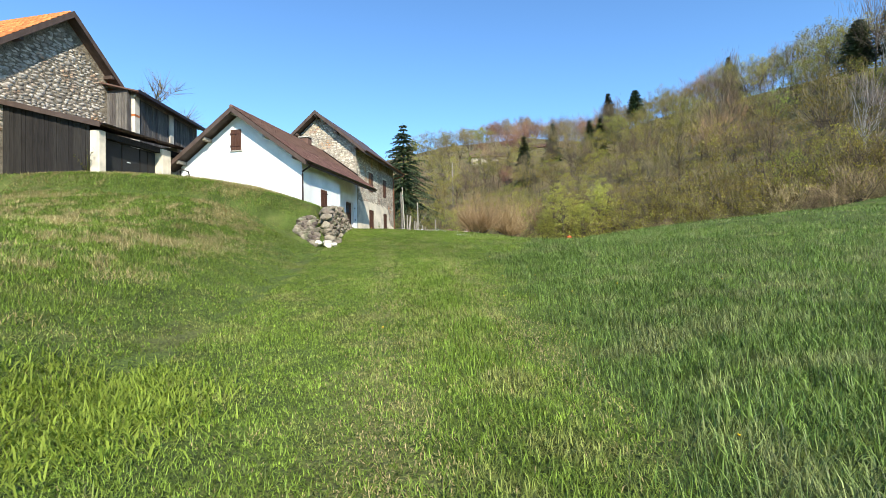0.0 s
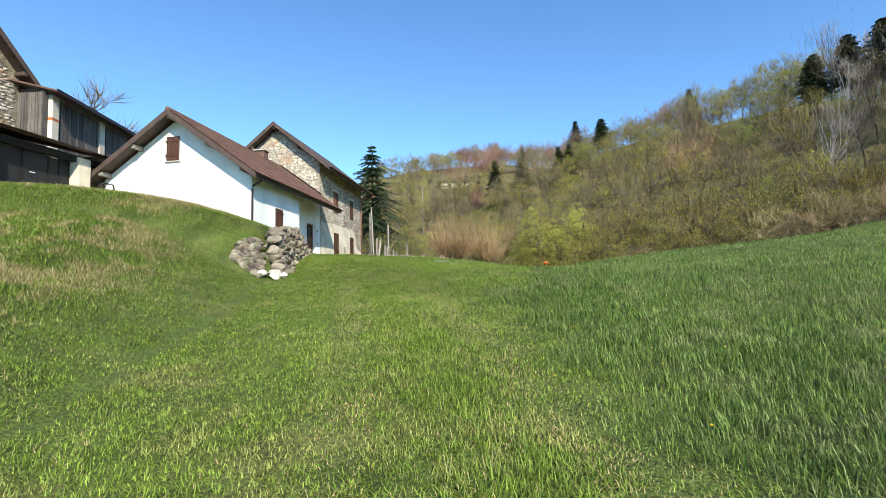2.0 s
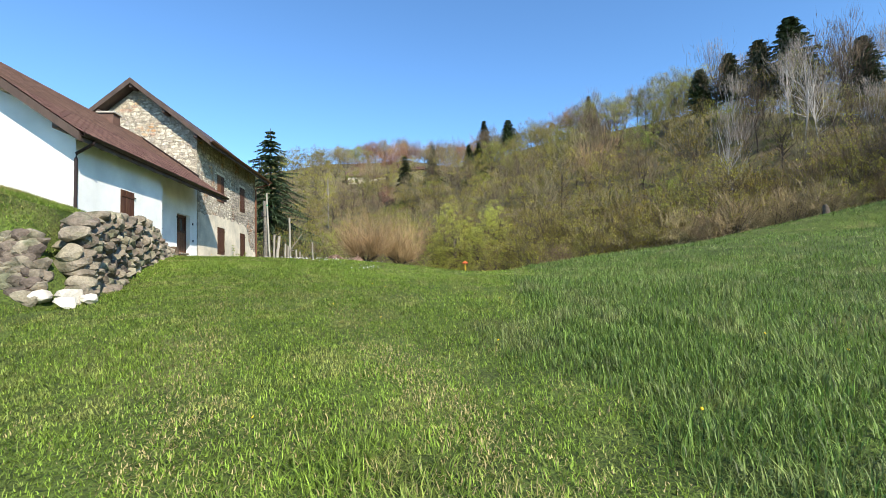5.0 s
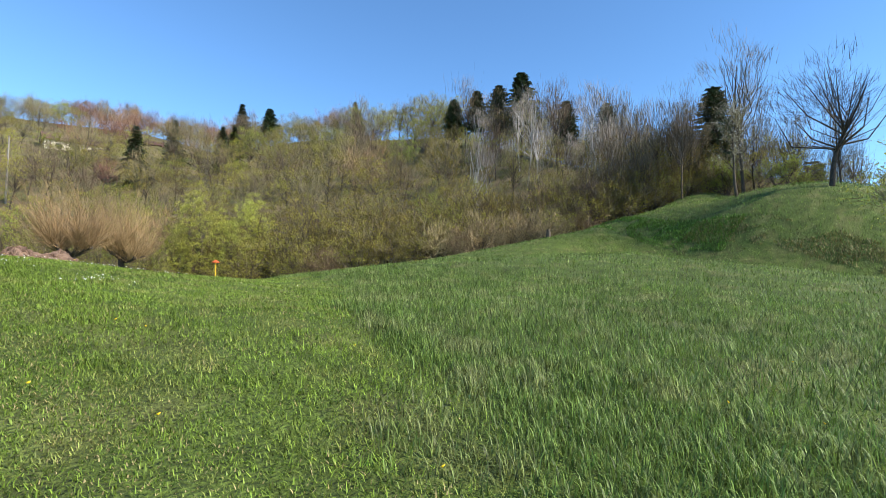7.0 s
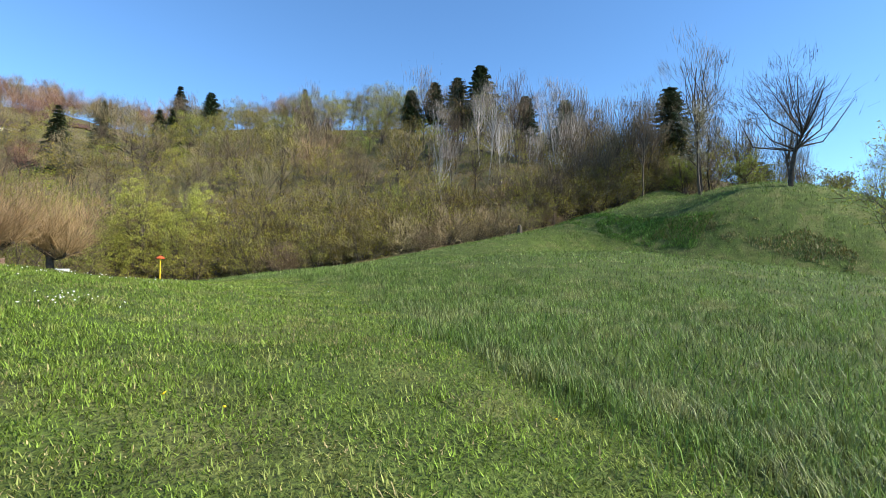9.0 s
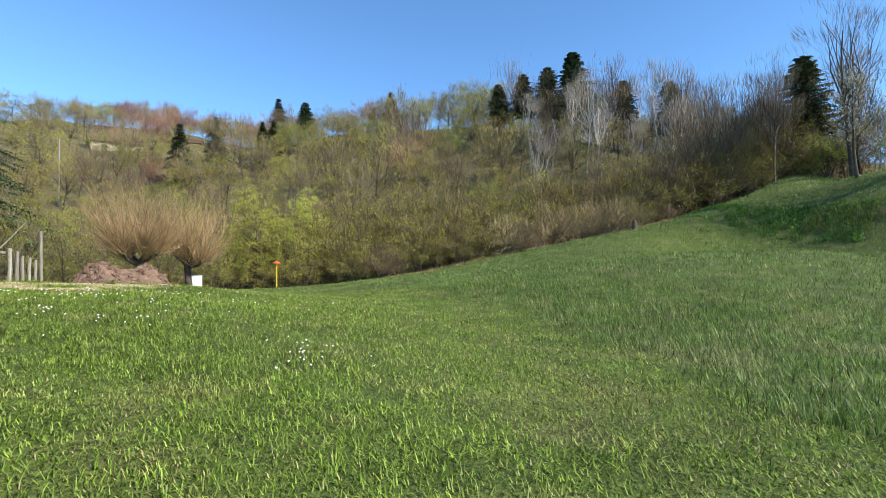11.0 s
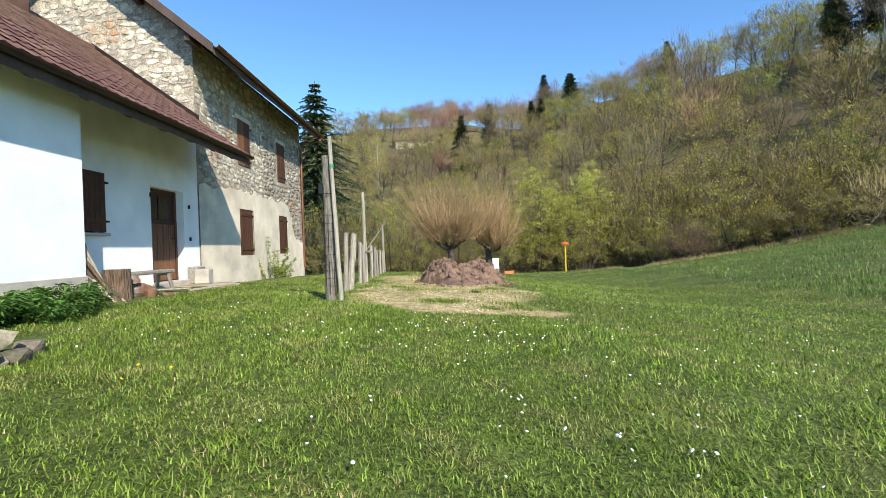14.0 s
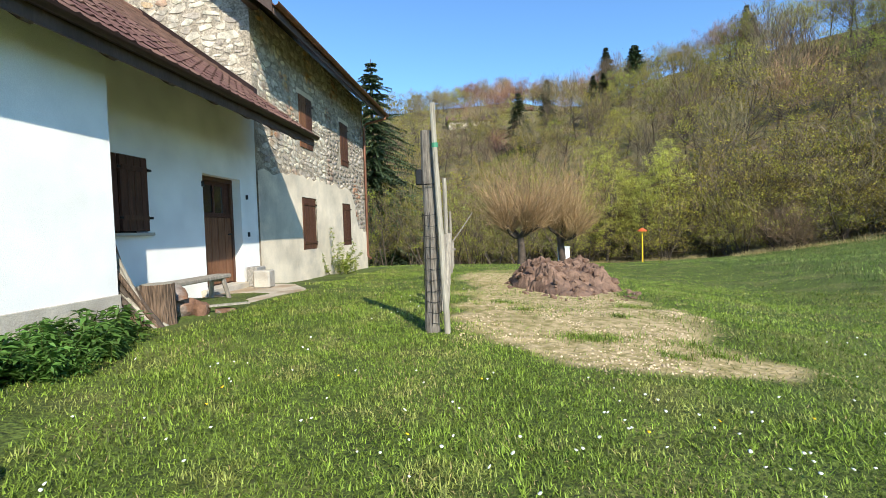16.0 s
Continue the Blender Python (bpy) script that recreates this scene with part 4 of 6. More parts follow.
# trees that stand out one by one
spruce = conifer("spruce_tree", "tall dark green spruce behind the stone house", 3, 24.4, 13.0, M_needle, 34, 11, 0.30, 0.05, 0.3, 0.95, 16, 0.85)
put(spruce, -13.2, 54, first=True)
small_spruce = conifer("spruce_tree", "dark spruce standing out of the wooded hillside", 4, 15.5, 5.2, M_needle, 26, 10, 0.3, 0.04, 0.22, 0.85, 7, 1.9)
put(small_spruce, 33.2, 142.3, s=1.1, first=True, group="hillside spruces")
for x, y, s, r in ((65.9, 131.6, 0.85, 40), (5.8, 100.2, 0.82, 80), (23.3, 111.6, 0.75, 10), (27, 118, 0.72, 200), (68.5, 134, 0.7, 120), (14, 122, 0.75, 150)):
    put(small_spruce, x, y, r, s, group="hillside spruces")
pine = conifer("pine_tree", "dark round-topped pine on the ridge", 6, 13.6, 4.4, M_pine, 20, 9, 0.0, 0.32, 0.24, 0.6, 8, 1.8)
put(pine, 67.7, 55.4, s=1.25, first=True, group="ridge pines")
for x, y, s, r in ((66.4, 67.7, 0.95, 40), (67.3, 61.5, 1.03, 90), (65, 74.1, 0.8, 120), (73.9, 40.6, 0.95, 60), (43.3, 150.2, 1.15, 30), (68.5, 20.1, 1.15, 150), (76, 12, 0.9, 20), (72, 48, 0.9, 40), (62, 70, 0.85, 200)):
    put(pine, x, y, r, s, group="ridge pines")


def pollard(seed, h):
    e = empty("pollard_willow")
    b = Brush(seed)
    R = b.rng
    b.limb((0, 0, -0.3), (0.03, 0, 1), 2.1, 0.24, 0.19, 3, 0.08)
    top = np.array([0.03, 0, 1.62])
    for i in range(6):
        a = i * 1.05 + R.uniform(-0.3, 0.3)
        d = np.array([math.cos(a), math.sin(a), 0.5])
        lp, ld = b.limb(top, d / np.linalg.norm(d), 1.35, 0.13, 0.08, 4, 0.28, 0.16)
        for q in lp[2:]:
            b.seg.append((q - np.array([0, 0, 0.08]), q + np.array([0, 0, 0.12]), 0.12, 0.1))
            n = 64
            out_ = (q - top) * np.array([1, 1, 0])
            v = out_ / (np.linalg.norm(out_) + 0.01) * R.uniform(-0.3, 1.0, (n, 1)) + R.normal(0, 0.42, (n, 3)) * np.array([1, 1, 0.6]) + np.array([0, 0, 0.8])
            v /= np.linalg.norm(v, axis=1)[:, None]
            ln = h * R.uniform(0.25, 0.95, n)[:, None] * (0.45 + 0.55 * np.clip(v[:, 2:3], 0, 1) ** 1.5)
            s = np.cross(v, R.normal(0, 1, (n, 3)))
            s = s / np.linalg.norm(s, axis=1)[:, None] * 0.012
            aa = np.repeat(q[None], n, 0) + R.normal(0, 0.07, (n, 3))
            mid = aa + v * ln * 0.55
            v2 = v + np.array([0, 0, 0.3]) + R.normal(0, 0.25, (n, 3))
            tip = mid + v2 * ln * 0.5
            b.twig.append(np.stack([aa - s, aa + s, mid + s * 0.6], 1))
            b.twig.append(np.stack([aa - s, mid + s * 0.6, mid - s * 0.6], 1))
            b.twig.append(np.stack([mid - s * 0.6, mid + s * 0.6, tip], 1))
            for k in range(4):
                f = R.uniform(0.3, 1.0, (n, 1))
                c = np.where(f < 0.5, aa + (mid - aa) * f * 2, mid + (tip - mid) * (f - 0.5) * 2)
                sv = v2 + R.normal(0, 0.55, (n, 3))
                b.twig.append(np.stack([c - s * 0.6, c + s * 0.6, c + sv * 0.6 * R.uniform(0.4, 1, (n, 1))], 1))
    b.wood("trunk", M_bark, e, 7)
    b.twigs("crown", M_twig_willow, e)
    return tagged(e, "bare pollarded willow with dense orange-brown rods", "tree", "pollarded willows")


put(pollard(11, 4.3), 2.1, 27.7, first=True)
put(pollard(12, 4.3), 4.75, 30.2, first=True)

willow = dome_tree("willow_tree", "rounded willow in fresh yellow-green leaf", 21, 11.6, 2.9, 0.12, M_twig_grey, M_leaf_willow, 1500, 14000, 0.07, 0.012, 1.0, 0.2, 16, lump=0.12, peak=1.3, shell=2.2, loose=2.7)
put(willow, 11.3, 47.5, first=True, group="fresh green willows")
put(willow, 17.1, 48.5, 70, 1.0, group="fresh green willows")
put(willow, 13.9, 50, 140, 0.85, group="fresh green willows")
put(willow, 9.4, 48, 200, 0.68, group="fresh green willows")
put(willow, 14.6, 46.5, 300, 0.7, group="fresh green willows")

bare_a = dome_tree("bare_tree", "bare grey-brown tree on the hillside", 31, 11, 3.7, 0.25, M_twig_grey, None, 900, width=0.022, twig_len=1.5, lump=0.4)
bare_b = dome_tree("bare_tree", "bare reddish-brown budding tree on the hillside", 32, 10, 4.4, 0.2, M_twig_red, None, 1300, width=0.022, twig_len=1.3, lump=0.3)
olive_a = dome_tree("budding_tree", "hillside tree with sparse olive-green buds", 33, 10, 4.3, 0.18, M_twig_grey, M_leaf_olive, 500, 1700, 0.1, lump=0.35, loose=1.55)
olive_b = dome_tree("budding_tree", "hillside tree in thin fresh green leaf", 34, 9.5, 4.0, 0.16, M_twig_grey, M_leaf_green, 420, 1900, 0.1, lump=0.35, loose=1.55)
birch = dome_tree("birch_tree", "bare pale-barked birch with fine twigs", 35, 15.5, 2.6, 0.3, M_twig_birch, None, 520, width=0.017, twig_len=1.8, trunk_r=0.15, limbs=9, m_bark=M_birch, rise=1.5, peak=1.6, lump=0.4)
grey_tall = dome_tree("bare_tree", "tall bare grey tree with a fine upright crown", 39, 14.5, 3.0, 0.3, M_twig_grey, None, 620, width=0.018, twig_len=1.8, trunk_r=0.15, limbs=10, rise=1.4, peak=1.4, lump=0.4)
shrub_a = dome_tree("shrub", "dense twiggy olive shrub at the wood's edge", 36, 5.8, 3.5, 0.02, M_twig_grey, M_leaf_olive, 800, 2200, 0.075, 0.015, 1.2, 0.06, 9, 5, category="shrub", shell=1.9, lump=0.35, loose=1.6)
shrub_b = dome_tree("shrub", "bare pale brown hazel shrub at the wood's edge", 37, 4.8, 3.2, 0.0, M_twig_tan, None, 1500, width=0.015, twig_len=1.2, trunk_r=0.05, limbs=9, stems=6, category="shrub", shell=1.9, lump=0.35)
shrub_c = dome_tree("shrub", "leafy grey-green young trees below the wood", 38, 7.4, 2.6, 0.1, M_twig_grey, M_leaf_green, 600, 2400, 0.065, 0.014, 1.2, 0.08, 9, 4, category="shrub", rise=1.0, shell=1.9, lump=0.4, loose=1.7)
used = set()


def plant(kind, x, y, rz, s, group):
    first = kind.name not in used
    used.add(kind.name)
    return put(kind, x, y, rz, s, 0.1, first, group)


R3 = np.random.RandomState(77)
# hillside wood
step = 5.9
for iu in range(0, 21):
    for iv in range(-20, 22):
        uu = 47 + 3 + iu * step * (1 + 0.012 * iu) + R3.uniform(-2, 2)
        vv = iv * step * (1 + 0.01 * iu) + R3.uniform(-2.2, 2.2) + 3 * (iu % 2)
        x, y = 0.5 * uu + 0.866 * vv, 0.866 * uu - 0.5 * vv
        if x < 5:
            y -= 14 * float(smoothstep(5, -40, x)) / 0.866
        az = math.degrees(math.atan2(x - 5, y + 10))
        if az < -17 or az > 84 or y < (4 if x < 66 else -4):
            continue
        if math.hypot(x - 57, y - 6) < 15:
            continue
        if iu >= 6 and R3.uniform() < 0.36:
            continue
        n1 = vnoise(x * 0.045, y * 0.045, 31)
        n2 = vnoise(x * 0.09 + 9, y * 0.09, 32)
        pick = R3.uniform()
        right = math.degrees(math.atan2(x - 5, y + 9))
        if 37 < right < 75 and iu > 0 and pick < 0.72:
            k = birch if pick < (0.42 if right < 55 else 0.14) else grey_tall
        elif n1 > 0.12:
            k = bare_b if pick < 0.6 else bare_a
        elif n2 > 0.15:
            k = olive_b if pick < 0.6 else olive_a
        else:
            k = olive_a if pick < 0.62 else (bare_a if pick < 0.85 else olive_b)
        if k in (birch, grey_tall):
            plant((olive_a, bare_a, shrub_a, olive_b)[iv % 4], x + 2.4, y - 2.6, R3.uniform(0, 360), R3.uniform(0.55, 0.8), "hillside wood")
        plant(k, x, y, R3.uniform(0, 360), R3.uniform(0.75, 1.2) * (float(np.interp(right, [6, 13, 33, 40], [0.95, 1.1, 1.08, 1.0])) if iu > 2 else 0.82), "hillside wood")
# shrubs along the foot of the wood, two deep
for row, off in enumerate((-1.0, 1.8, 4.8)):
    for i in range(42):
        vv = -48 + i * 2.35 + R3.uniform(-0.8, 0.8)
        uu = 47 + off + R3.uniform(-0.8, 0.8)
        x, y = 0.5 * uu + 0.866 * vv, 0.866 * uu - 0.5 * vv
        if x < 5:
            y -= 14 * float(smoothstep(5, -40, x)) / 0.866
        if x > 50 and row == 0 or 6.5 < x < 19.5 and row < 2 and R3.uniform() < 0.7:
            continue
        p = R3.uniform()
        if 22 < x < 44 and row == 0:
            k = shrub_b if p < 0.62 else shrub_a
        elif x < 9:
            k = shrub_c if p < 0.75 else shrub_a
        else:
            k = shrub_a if p < 0.78 else shrub_b
        if k in (birch, grey_tall):
            plant((olive_a, bare_a, shrub_a, olive_b)[iv % 4], x + 2.4, y - 2.6, R3.uniform(0, 360), R3.uniform(0.55, 0.8), "hillside wood")
        plant(k, x, y, R3.uniform(0, 360), R3.uniform(0.75, 1.2) * (0.95 + 0.25 * row), "edge shrubs")

for x, y, sc in ((-14, 47.5, 1.15), (-11.8, 45, 1.1), (-9.6, 43.6, 1.0), (-7.4, 44.5, 1.15), (-5.6, 42.4, 0.95), (-3.6, 43.5, 1.05), (-1.6, 41.8, 0.9), (0.6, 43, 1.0), (2.6, 41.6, 0.85), (6.6, 42.5, 0.8)):
    plant(shrub_c, x, y, 60 * x, sc, "edge shrubs")

# old fruit trees and tall bare trees on the mound
apple = dome_tree("apple_tree", "old dark bare apple tree with a bent spreading crown", 44, 10.2, 4.0, 0.36, M_bark, None, 1500, width=0.013, twig_len=1.2, trunk_r=0.26, limbs=12, lump=0.35, peak=0.7, rise=0.5, shell=1.6)
put(apple, 51.0, 3.1, 20, 1.0, first=True, group="mound trees")
put(apple, 48.8, 25, 120, 0.75, group="mound trees")
cherry = broad_tree("cherry_tree", "slender cherry tree in thin white blossom", 42, 9.5, 2.6, 0.16, M_twig_grey, M_blossom, 6, 0.07, 2, limbs=12, width=0.018, base=0.25, upright=0.9)
put(cherry, 50.7, 9.97, 0, 0.95, first=True, group="mound trees")
tall = dome_tree("bare_tree", "tall slender bare tree on the mound ridge", 43, 16, 3.3, 0.3, M_twig_grey, None, 1300, width=0.013, twig_len=1.5, trunk_r=0.2, limbs=14, rise=1.0, peak=1.2, lump=0.35, shell=1.6)
put(tall, 60, 13.2, 30, 1.16, first=True, group="mound trees")
for x, y, s, r in ((58, 19, 0.8, 80), (61, 20, 0.75, 160), (64, 6, 0.7, 250), (66, 11, 0.78, 10), (57, 23, 0.7, 40), (70, 0, 0.6, 99), (54, 25, 0.7, 310)):
    put(tall, x, y, r, s, group="mound trees")
for i in range(34):
    az = math.radians(54 + 25 * (i + R3.uniform(-0.4, 0.4)) / 34)
    q = R3.uniform(62, 84)
    x, y = 5 + q * math.sin(az), -9 + q * math.cos(az)
    k = (grey_tall, tall, grey_tall, bare_a, olive_a)[i % 5]
    put(k, x, y, 50 * i, R3.uniform(0.8, 1.05) * float(np.interp(math.degrees(az), [54, 66, 72, 79], [1, 1, 0.85, 0.6])), group="mound trees")
hedge = broad_tree("shrub", "thin budding shrub on the grassy mound", 46, 4.2, 2.2, 0.08, M_twig_grey, M_leaf_green, 6, 0.08, 2, stems=6, limbs=8, width=0.014, base=0.1, category="shrub", twig_len=0.9)
put(hedge, 55.5, 8.2, 0, 0.9, first=True, group="mound trees")
for x, y, s in ((62, 16, 1.2), (64, 9, 1.1), (66, 3, 1.2), (60, 22, 1.2), (56.5, 26, 1.3), (69, -2, 1.2), (71, -8, 1.2)):
    put(hedge, x, y, 77 * x, s, group="mound trees")
ash = broad_tree("young_tree", "young tree in thin bright spring leaf by the meadow", 48, 7.4, 2.7, 0.13, M_twig_grey, M_leaf_willow, 8, 0.06, 3, limbs=13, width=0.012, base=0.3, upright=1.1)
put(ash, 32.6, -4.9, 0, 1.0, first=True)
behind = broad_tree("bare_tree", "bare tree crown rising behind the barn roof", 45, 12, 4, 0.2, M_twig_grey, None, 7, limbs=12, width=0.02)
put(behind, -22.2, 13.5, 0, 1.22, first=True)

# stump on the far slope
st = tagged(empty("tree_stump", 38.3, 21.3, gz(38.3, 21.3)), "weathered broken tree stump on the grassy slope", "stump")
part("trunk", tube([(0, 0, -0.2), (0.03, 0, 0.5), (-0.02, 0.03, 0.85)], [0.28, 0.22, 0.14], 9), M_bark, st)


# ---- rocks and the dry stone wall ----
def rock_mesh(name, seed, material, lumps=0.22, sub=2):
    bm = bmesh.new()
    bmesh.ops.create_icosphere(bm, subdivisions=sub, radius=0.5)
    R = np.random.RandomState(seed)
    cuts = R.normal(0, 1, (13, 3))
    cuts /= np.linalg.norm(cuts, axis=1)[:, None]
    lim = R.uniform(0.26, 0.41, 13)
    for v in bm.verts:
        for c, l in zip(cuts, lim):
            d = float(np.dot(c, v.co))
            if d > l:
                v.co -= Vector(c) * (d - l)
        v.co += v.co.normalized() * 0.06 * noise.noise(v.co * 4 + Vector((seed, 0, 0)))
    me = bpy.data.meshes.new(name)
    bm.to_mesh(me)
    bm.free()
    me.materials.append(material)
    return me


ROCKS = [rock_mesh("rock", 100 + i, M_rock) for i in range(9)]
M_rock_pale = mat("pale_limestone", (0.62, 0.56, 0.46), 0.9, 0.7, 4, 35, 0.6, spread=0.2)
PALE = [rock_mesh("rock", 200 + i, M_rock_pale) for i in range(3)]


def piece(name, me, parent, x, y, z, sx, sy, sz, rx=0, ry=0, rz=0):
    ob = new(name, me)
    ob.parent = parent
    ob.matrix_basis = pose(x, y, z, rx, ry, rz) @ Matrix.Diagonal((sx, sy, sz, 1))
    return ob


swall = empty("dry_stone_wall", 0, 0, 0)
tagged(swall, "dry stone retaining wall of grey field stones holding grass bank", "stone wall")
RW = np.random.RandomState(9)
wdir = Vector((WX1 - WX0, WY1 - WY0, 0)).normalized()
wout = Vector((wdir.y, -wdir.x, 0))
wang = math.degrees(math.atan2(wdir.y, wdir.x))
wlen = math.hypot(WX1 - WX0, WY1 - WY0)
s = -0.1
while s < 7.7:
    c = Vector((WX0, WY0, 0)) + wdir * s
    low = gz(*(c + wout * 0.35).xy)
    hgt = float(np.interp(c.y, [-5.1, -4.7, -3.4, -1, 0.7, 1.6, 2.3], [0.8, 1.2, 1.25, 1.0, 0.66, 0.3, 0.08]))
    wid = RW.uniform(0.17, 0.31)
    z = low - 0.08
    while z < low + hgt:
        hh = RW.uniform(0.10, 0.21)
        f = (z - low) / 1.4
        q = c + wout * (0.16 - 0.16 * f + RW.uniform(-0.05, 0.06)) + wdir * RW.uniform(-0.09, 0.09)
        ln = wid * RW.uniform(0.9, 1.5)
        piece("stone", ROCKS[RW.randint(9)], swall, q.x, q.y, z + hh / 2, ln * 1.5, RW.uniform(0.48, 0.6), hh * 1.85, RW.uniform(-9, 9), RW.uniform(-12, 12), wang + RW.uniform(-8, 8))
        z += hh * 0.92
    s += wid
# tumbled front end of the wall, turning into the bank
for i in range(11):
    x = WX0 + 0.03 - 0.075 * i
    ys = np.arange(-6.6, -4.7, 0.03)
    zs = land(np.full(len(ys), x), ys)
    z, roof_z = -1.3 + 0.05 * i, -0.12 - 0.025 * i
    while z < roof_z:
        k = RW.uniform(0.15, 0.26)
        y = float(np.interp(z, np.maximum.accumulate(zs), ys))
        piece("stone", ROCKS[RW.randint(9)], swall, x + RW.uniform(-0.04, 0.04), y + 0.02, z + 0.05, k * 1.45, k * 1.2, k * 1.05, RW.uniform(-12, 12), RW.uniform(-12, 12), RW.uniform(-20, 20))
        z += k * 0.62
for x, y, k in ((0.72, -5.35, 0.42), (0.86, -5.62, 0.30), (0.52, -5.62, 0.34), (0.95, -5.3, 0.26)):
    fs = new("fallen_stone", PALE[int(k * 100) % 3])
    fs.matrix_basis = pose(x, y, gz(x, y) + 0.12 * k / 0.4, 10, 5, 200 * k) @ Matrix.Diagonal((k * 1.2, k, k * 0.7, 1))
    tagged(fs, "pale limestone block fallen at the wall's foot", "stone", "fallen stones")
for x, y, k in ((-1.5, 2.3, 0.3), (-1.7, 2.65, 0.3)):
    piece("stone", ROCKS[int(k * 50) % 9], swall, x, y, gz(x, y) + 0.04, k * 1.3, k, k * 0.7, 8, 0, 300 * k)

# ---- slab, bench, log, sticks by the door ----
slab = part("paving_slab", prism([(-3.25, 6.9, -0.4), (-3.0, 9.7, -0.4), (-3.6, 10.5, -0.4), (-4.45, 10.75, -0.4), (-4.45, 5.75, -0.4), (-3.75, 5.75, -0.4)], (0, 0, 0.285)), mat("worn_paving", (0.50, 0.43, 0.33), 0.9, 0.7, 2.5, 40, 0.4, second=(0.40, 0.30, 0.2), second_scale=1.2))
tagged(slab, "worn sandy stone paving before the house door", "paving", kind="structure")
SZ = -0.115
bench = empty("wooden_bench", -4.0, 7.6, SZ)
tagged(bench, "weathered grey plank bench on splayed legs by wall", "bench")
part("seat", boxes(((-0.15, -0.95, 0.36), (0.15, 0.92, 0.43)), bevel=0.015), M_greywood, bench)
for y in (-0.72, 0.72):
    for x in (-0.1, 0.1):
        part("leg", tube([(x * 1.7, y * 1.08, 0), (x, y, 0.365)], [0.035, 0.04], 6), M_greywood, bench)
    part("stretcher", boxes(((-0.12, y - 0.02, 0.31), (0.12, y + 0.02, 0.36)), bevel=0.006), M_greywood, bench)


def log(name, label, x, y, z, r, h, seed):
    bm = bmesh.new()
    n, rows = 22, 7
    rings = []
    for j in range(rows):
        zz = h * j / (rows - 1)
        rings.append([bm.verts.new(((r + 0.018 * noise.noise(Vector((math.cos(a) * 5, math.sin(a) * 5, zz * 1.2 + seed))) + 0.02 * (1 - j / rows)) * math.cos(a), (r + 0.018 * noise.noise(Vector((math.cos(a) * 6, math.sin(a) * 6, zz * 1.2 + seed)))) * math.sin(a), zz)) for a in [2 * math.pi * k / n for k in range(n)]])
    for A, B in zip(rings, rings[1:]):
        for k in range(n):
            bm.faces.new((A[k], A[(k + 1) % n], B[(k + 1) % n], B[k]))
    bm.faces.new(rings[0][::-1])
    e = empty(name, x, y, z)
    part("bark", bm, M_cut, e)
    part("cut_face", tube([(0, 0, h - 0.02), (0, 0, h + 0.004)], [r * 0.96, r * 0.95], n), M_greywood, e, "pale sawn end")
    return tagged(e, label, "log")


log("chopping_block", "upright rough-barked log standing on the paving edge", -3.36, 6.08, gz(-3.36, 6.08) - 0.02, 0.185, 0.52, 3)
M_brownrock = mat("rust_brown_stone", (0.24, 0.13, 0.08), 0.9, 0.55, 5, 40, 0.7, second=(0.33, 0.28, 0.24), second_scale=3.0)
BR = [rock_mesh("boulder", 300 + i, M_brownrock) for i in range(3)]
for i, (x, y, z, a, b, c, rz) in enumerate(((-3.5, 6.62, 0.0, 0.62, 0.42, 0.42, 30), (-3.25, 6.75, -0.03, 0.38, 0.34, 0.34, 80), (-3.55, 6.5, 0.24, 0.6, 0.5, 0.22, 15), (-3.05, 7.0, -0.12, 0.42, 0.3, 0.2, 60))):
    o = new("boulder", BR[i % 3])
    o.matrix_basis = pose(x, y, z, 8 * i, 12, rz) @ Matrix.Diagonal((a, b, c, 1))
    tagged(o, "rust-brown split boulder piled beside the log", "stone", "boulders by the bench")
bd = part("loose_board", boxes(((-0.28, -0.06, 0), (0.28, 0.06, 0.025)), bevel=0.004), M_greywood)
bd.matrix_basis = pose(-3.0, 7.0, -0.015, 0, 2, 50)
tagged(bd, "short weathered board lying on the stones", "board")
R5 = np.random.RandomState(15)
for i in range(18):
    x0, y0 = -3.42 + R5.uniform(-0.12, 0.25), 5.8 + R5.uniform(0, 0.3)
    x1, y1, z1 = -3.8 + R5.uniform(-0.1, 0.14), 5.75 + R5.uniform(0, 0.16), R5.uniform(0.5, 0.97)
    g0 = max(gz(x0, y0), SZ) - 0.02
    o = part("stick", tube([(x0, y0, g0), ((x0 + x1) / 2 + R5.uniform(-0.03, 0.03), (y0 + y1) / 2, g0 + (z1 - g0) * 0.5), (x1, y1, z1)], [R5.uniform(0.022, 0.045)] * 2 + [0.018], 6), [M_greywood, M_cut, M_bark][i % 3])
    tagged(o, "dry branch leaning on the white wall corner", "firewood", "leaning firewood")
blk = part("stone_block", boxes(((-0.17, -0.17, 0), (0.17, 0.17, 0.36)), bevel=0.025), M_concrete)
blk.matrix_basis = pose(-4.0, 9.95, SZ, 0, 0, 8)
tagged(blk, "pale rough concrete block standing on the paving", "block")
blk2 = part("stone_block", boxes(((-0.12, -0.2, 0), (0.12, 0.2, 0.42)), bevel=0.02), mat("pebbly_concrete", (0.40, 0.38, 0.34), 0.9, 0.5, 20, 90, 0.6))
blk2.matrix_basis = pose(-4.33, 10.25, SZ, 0, 0, 0)
tagged(blk2, "grey pebbly stone block set against the house wall", "block")


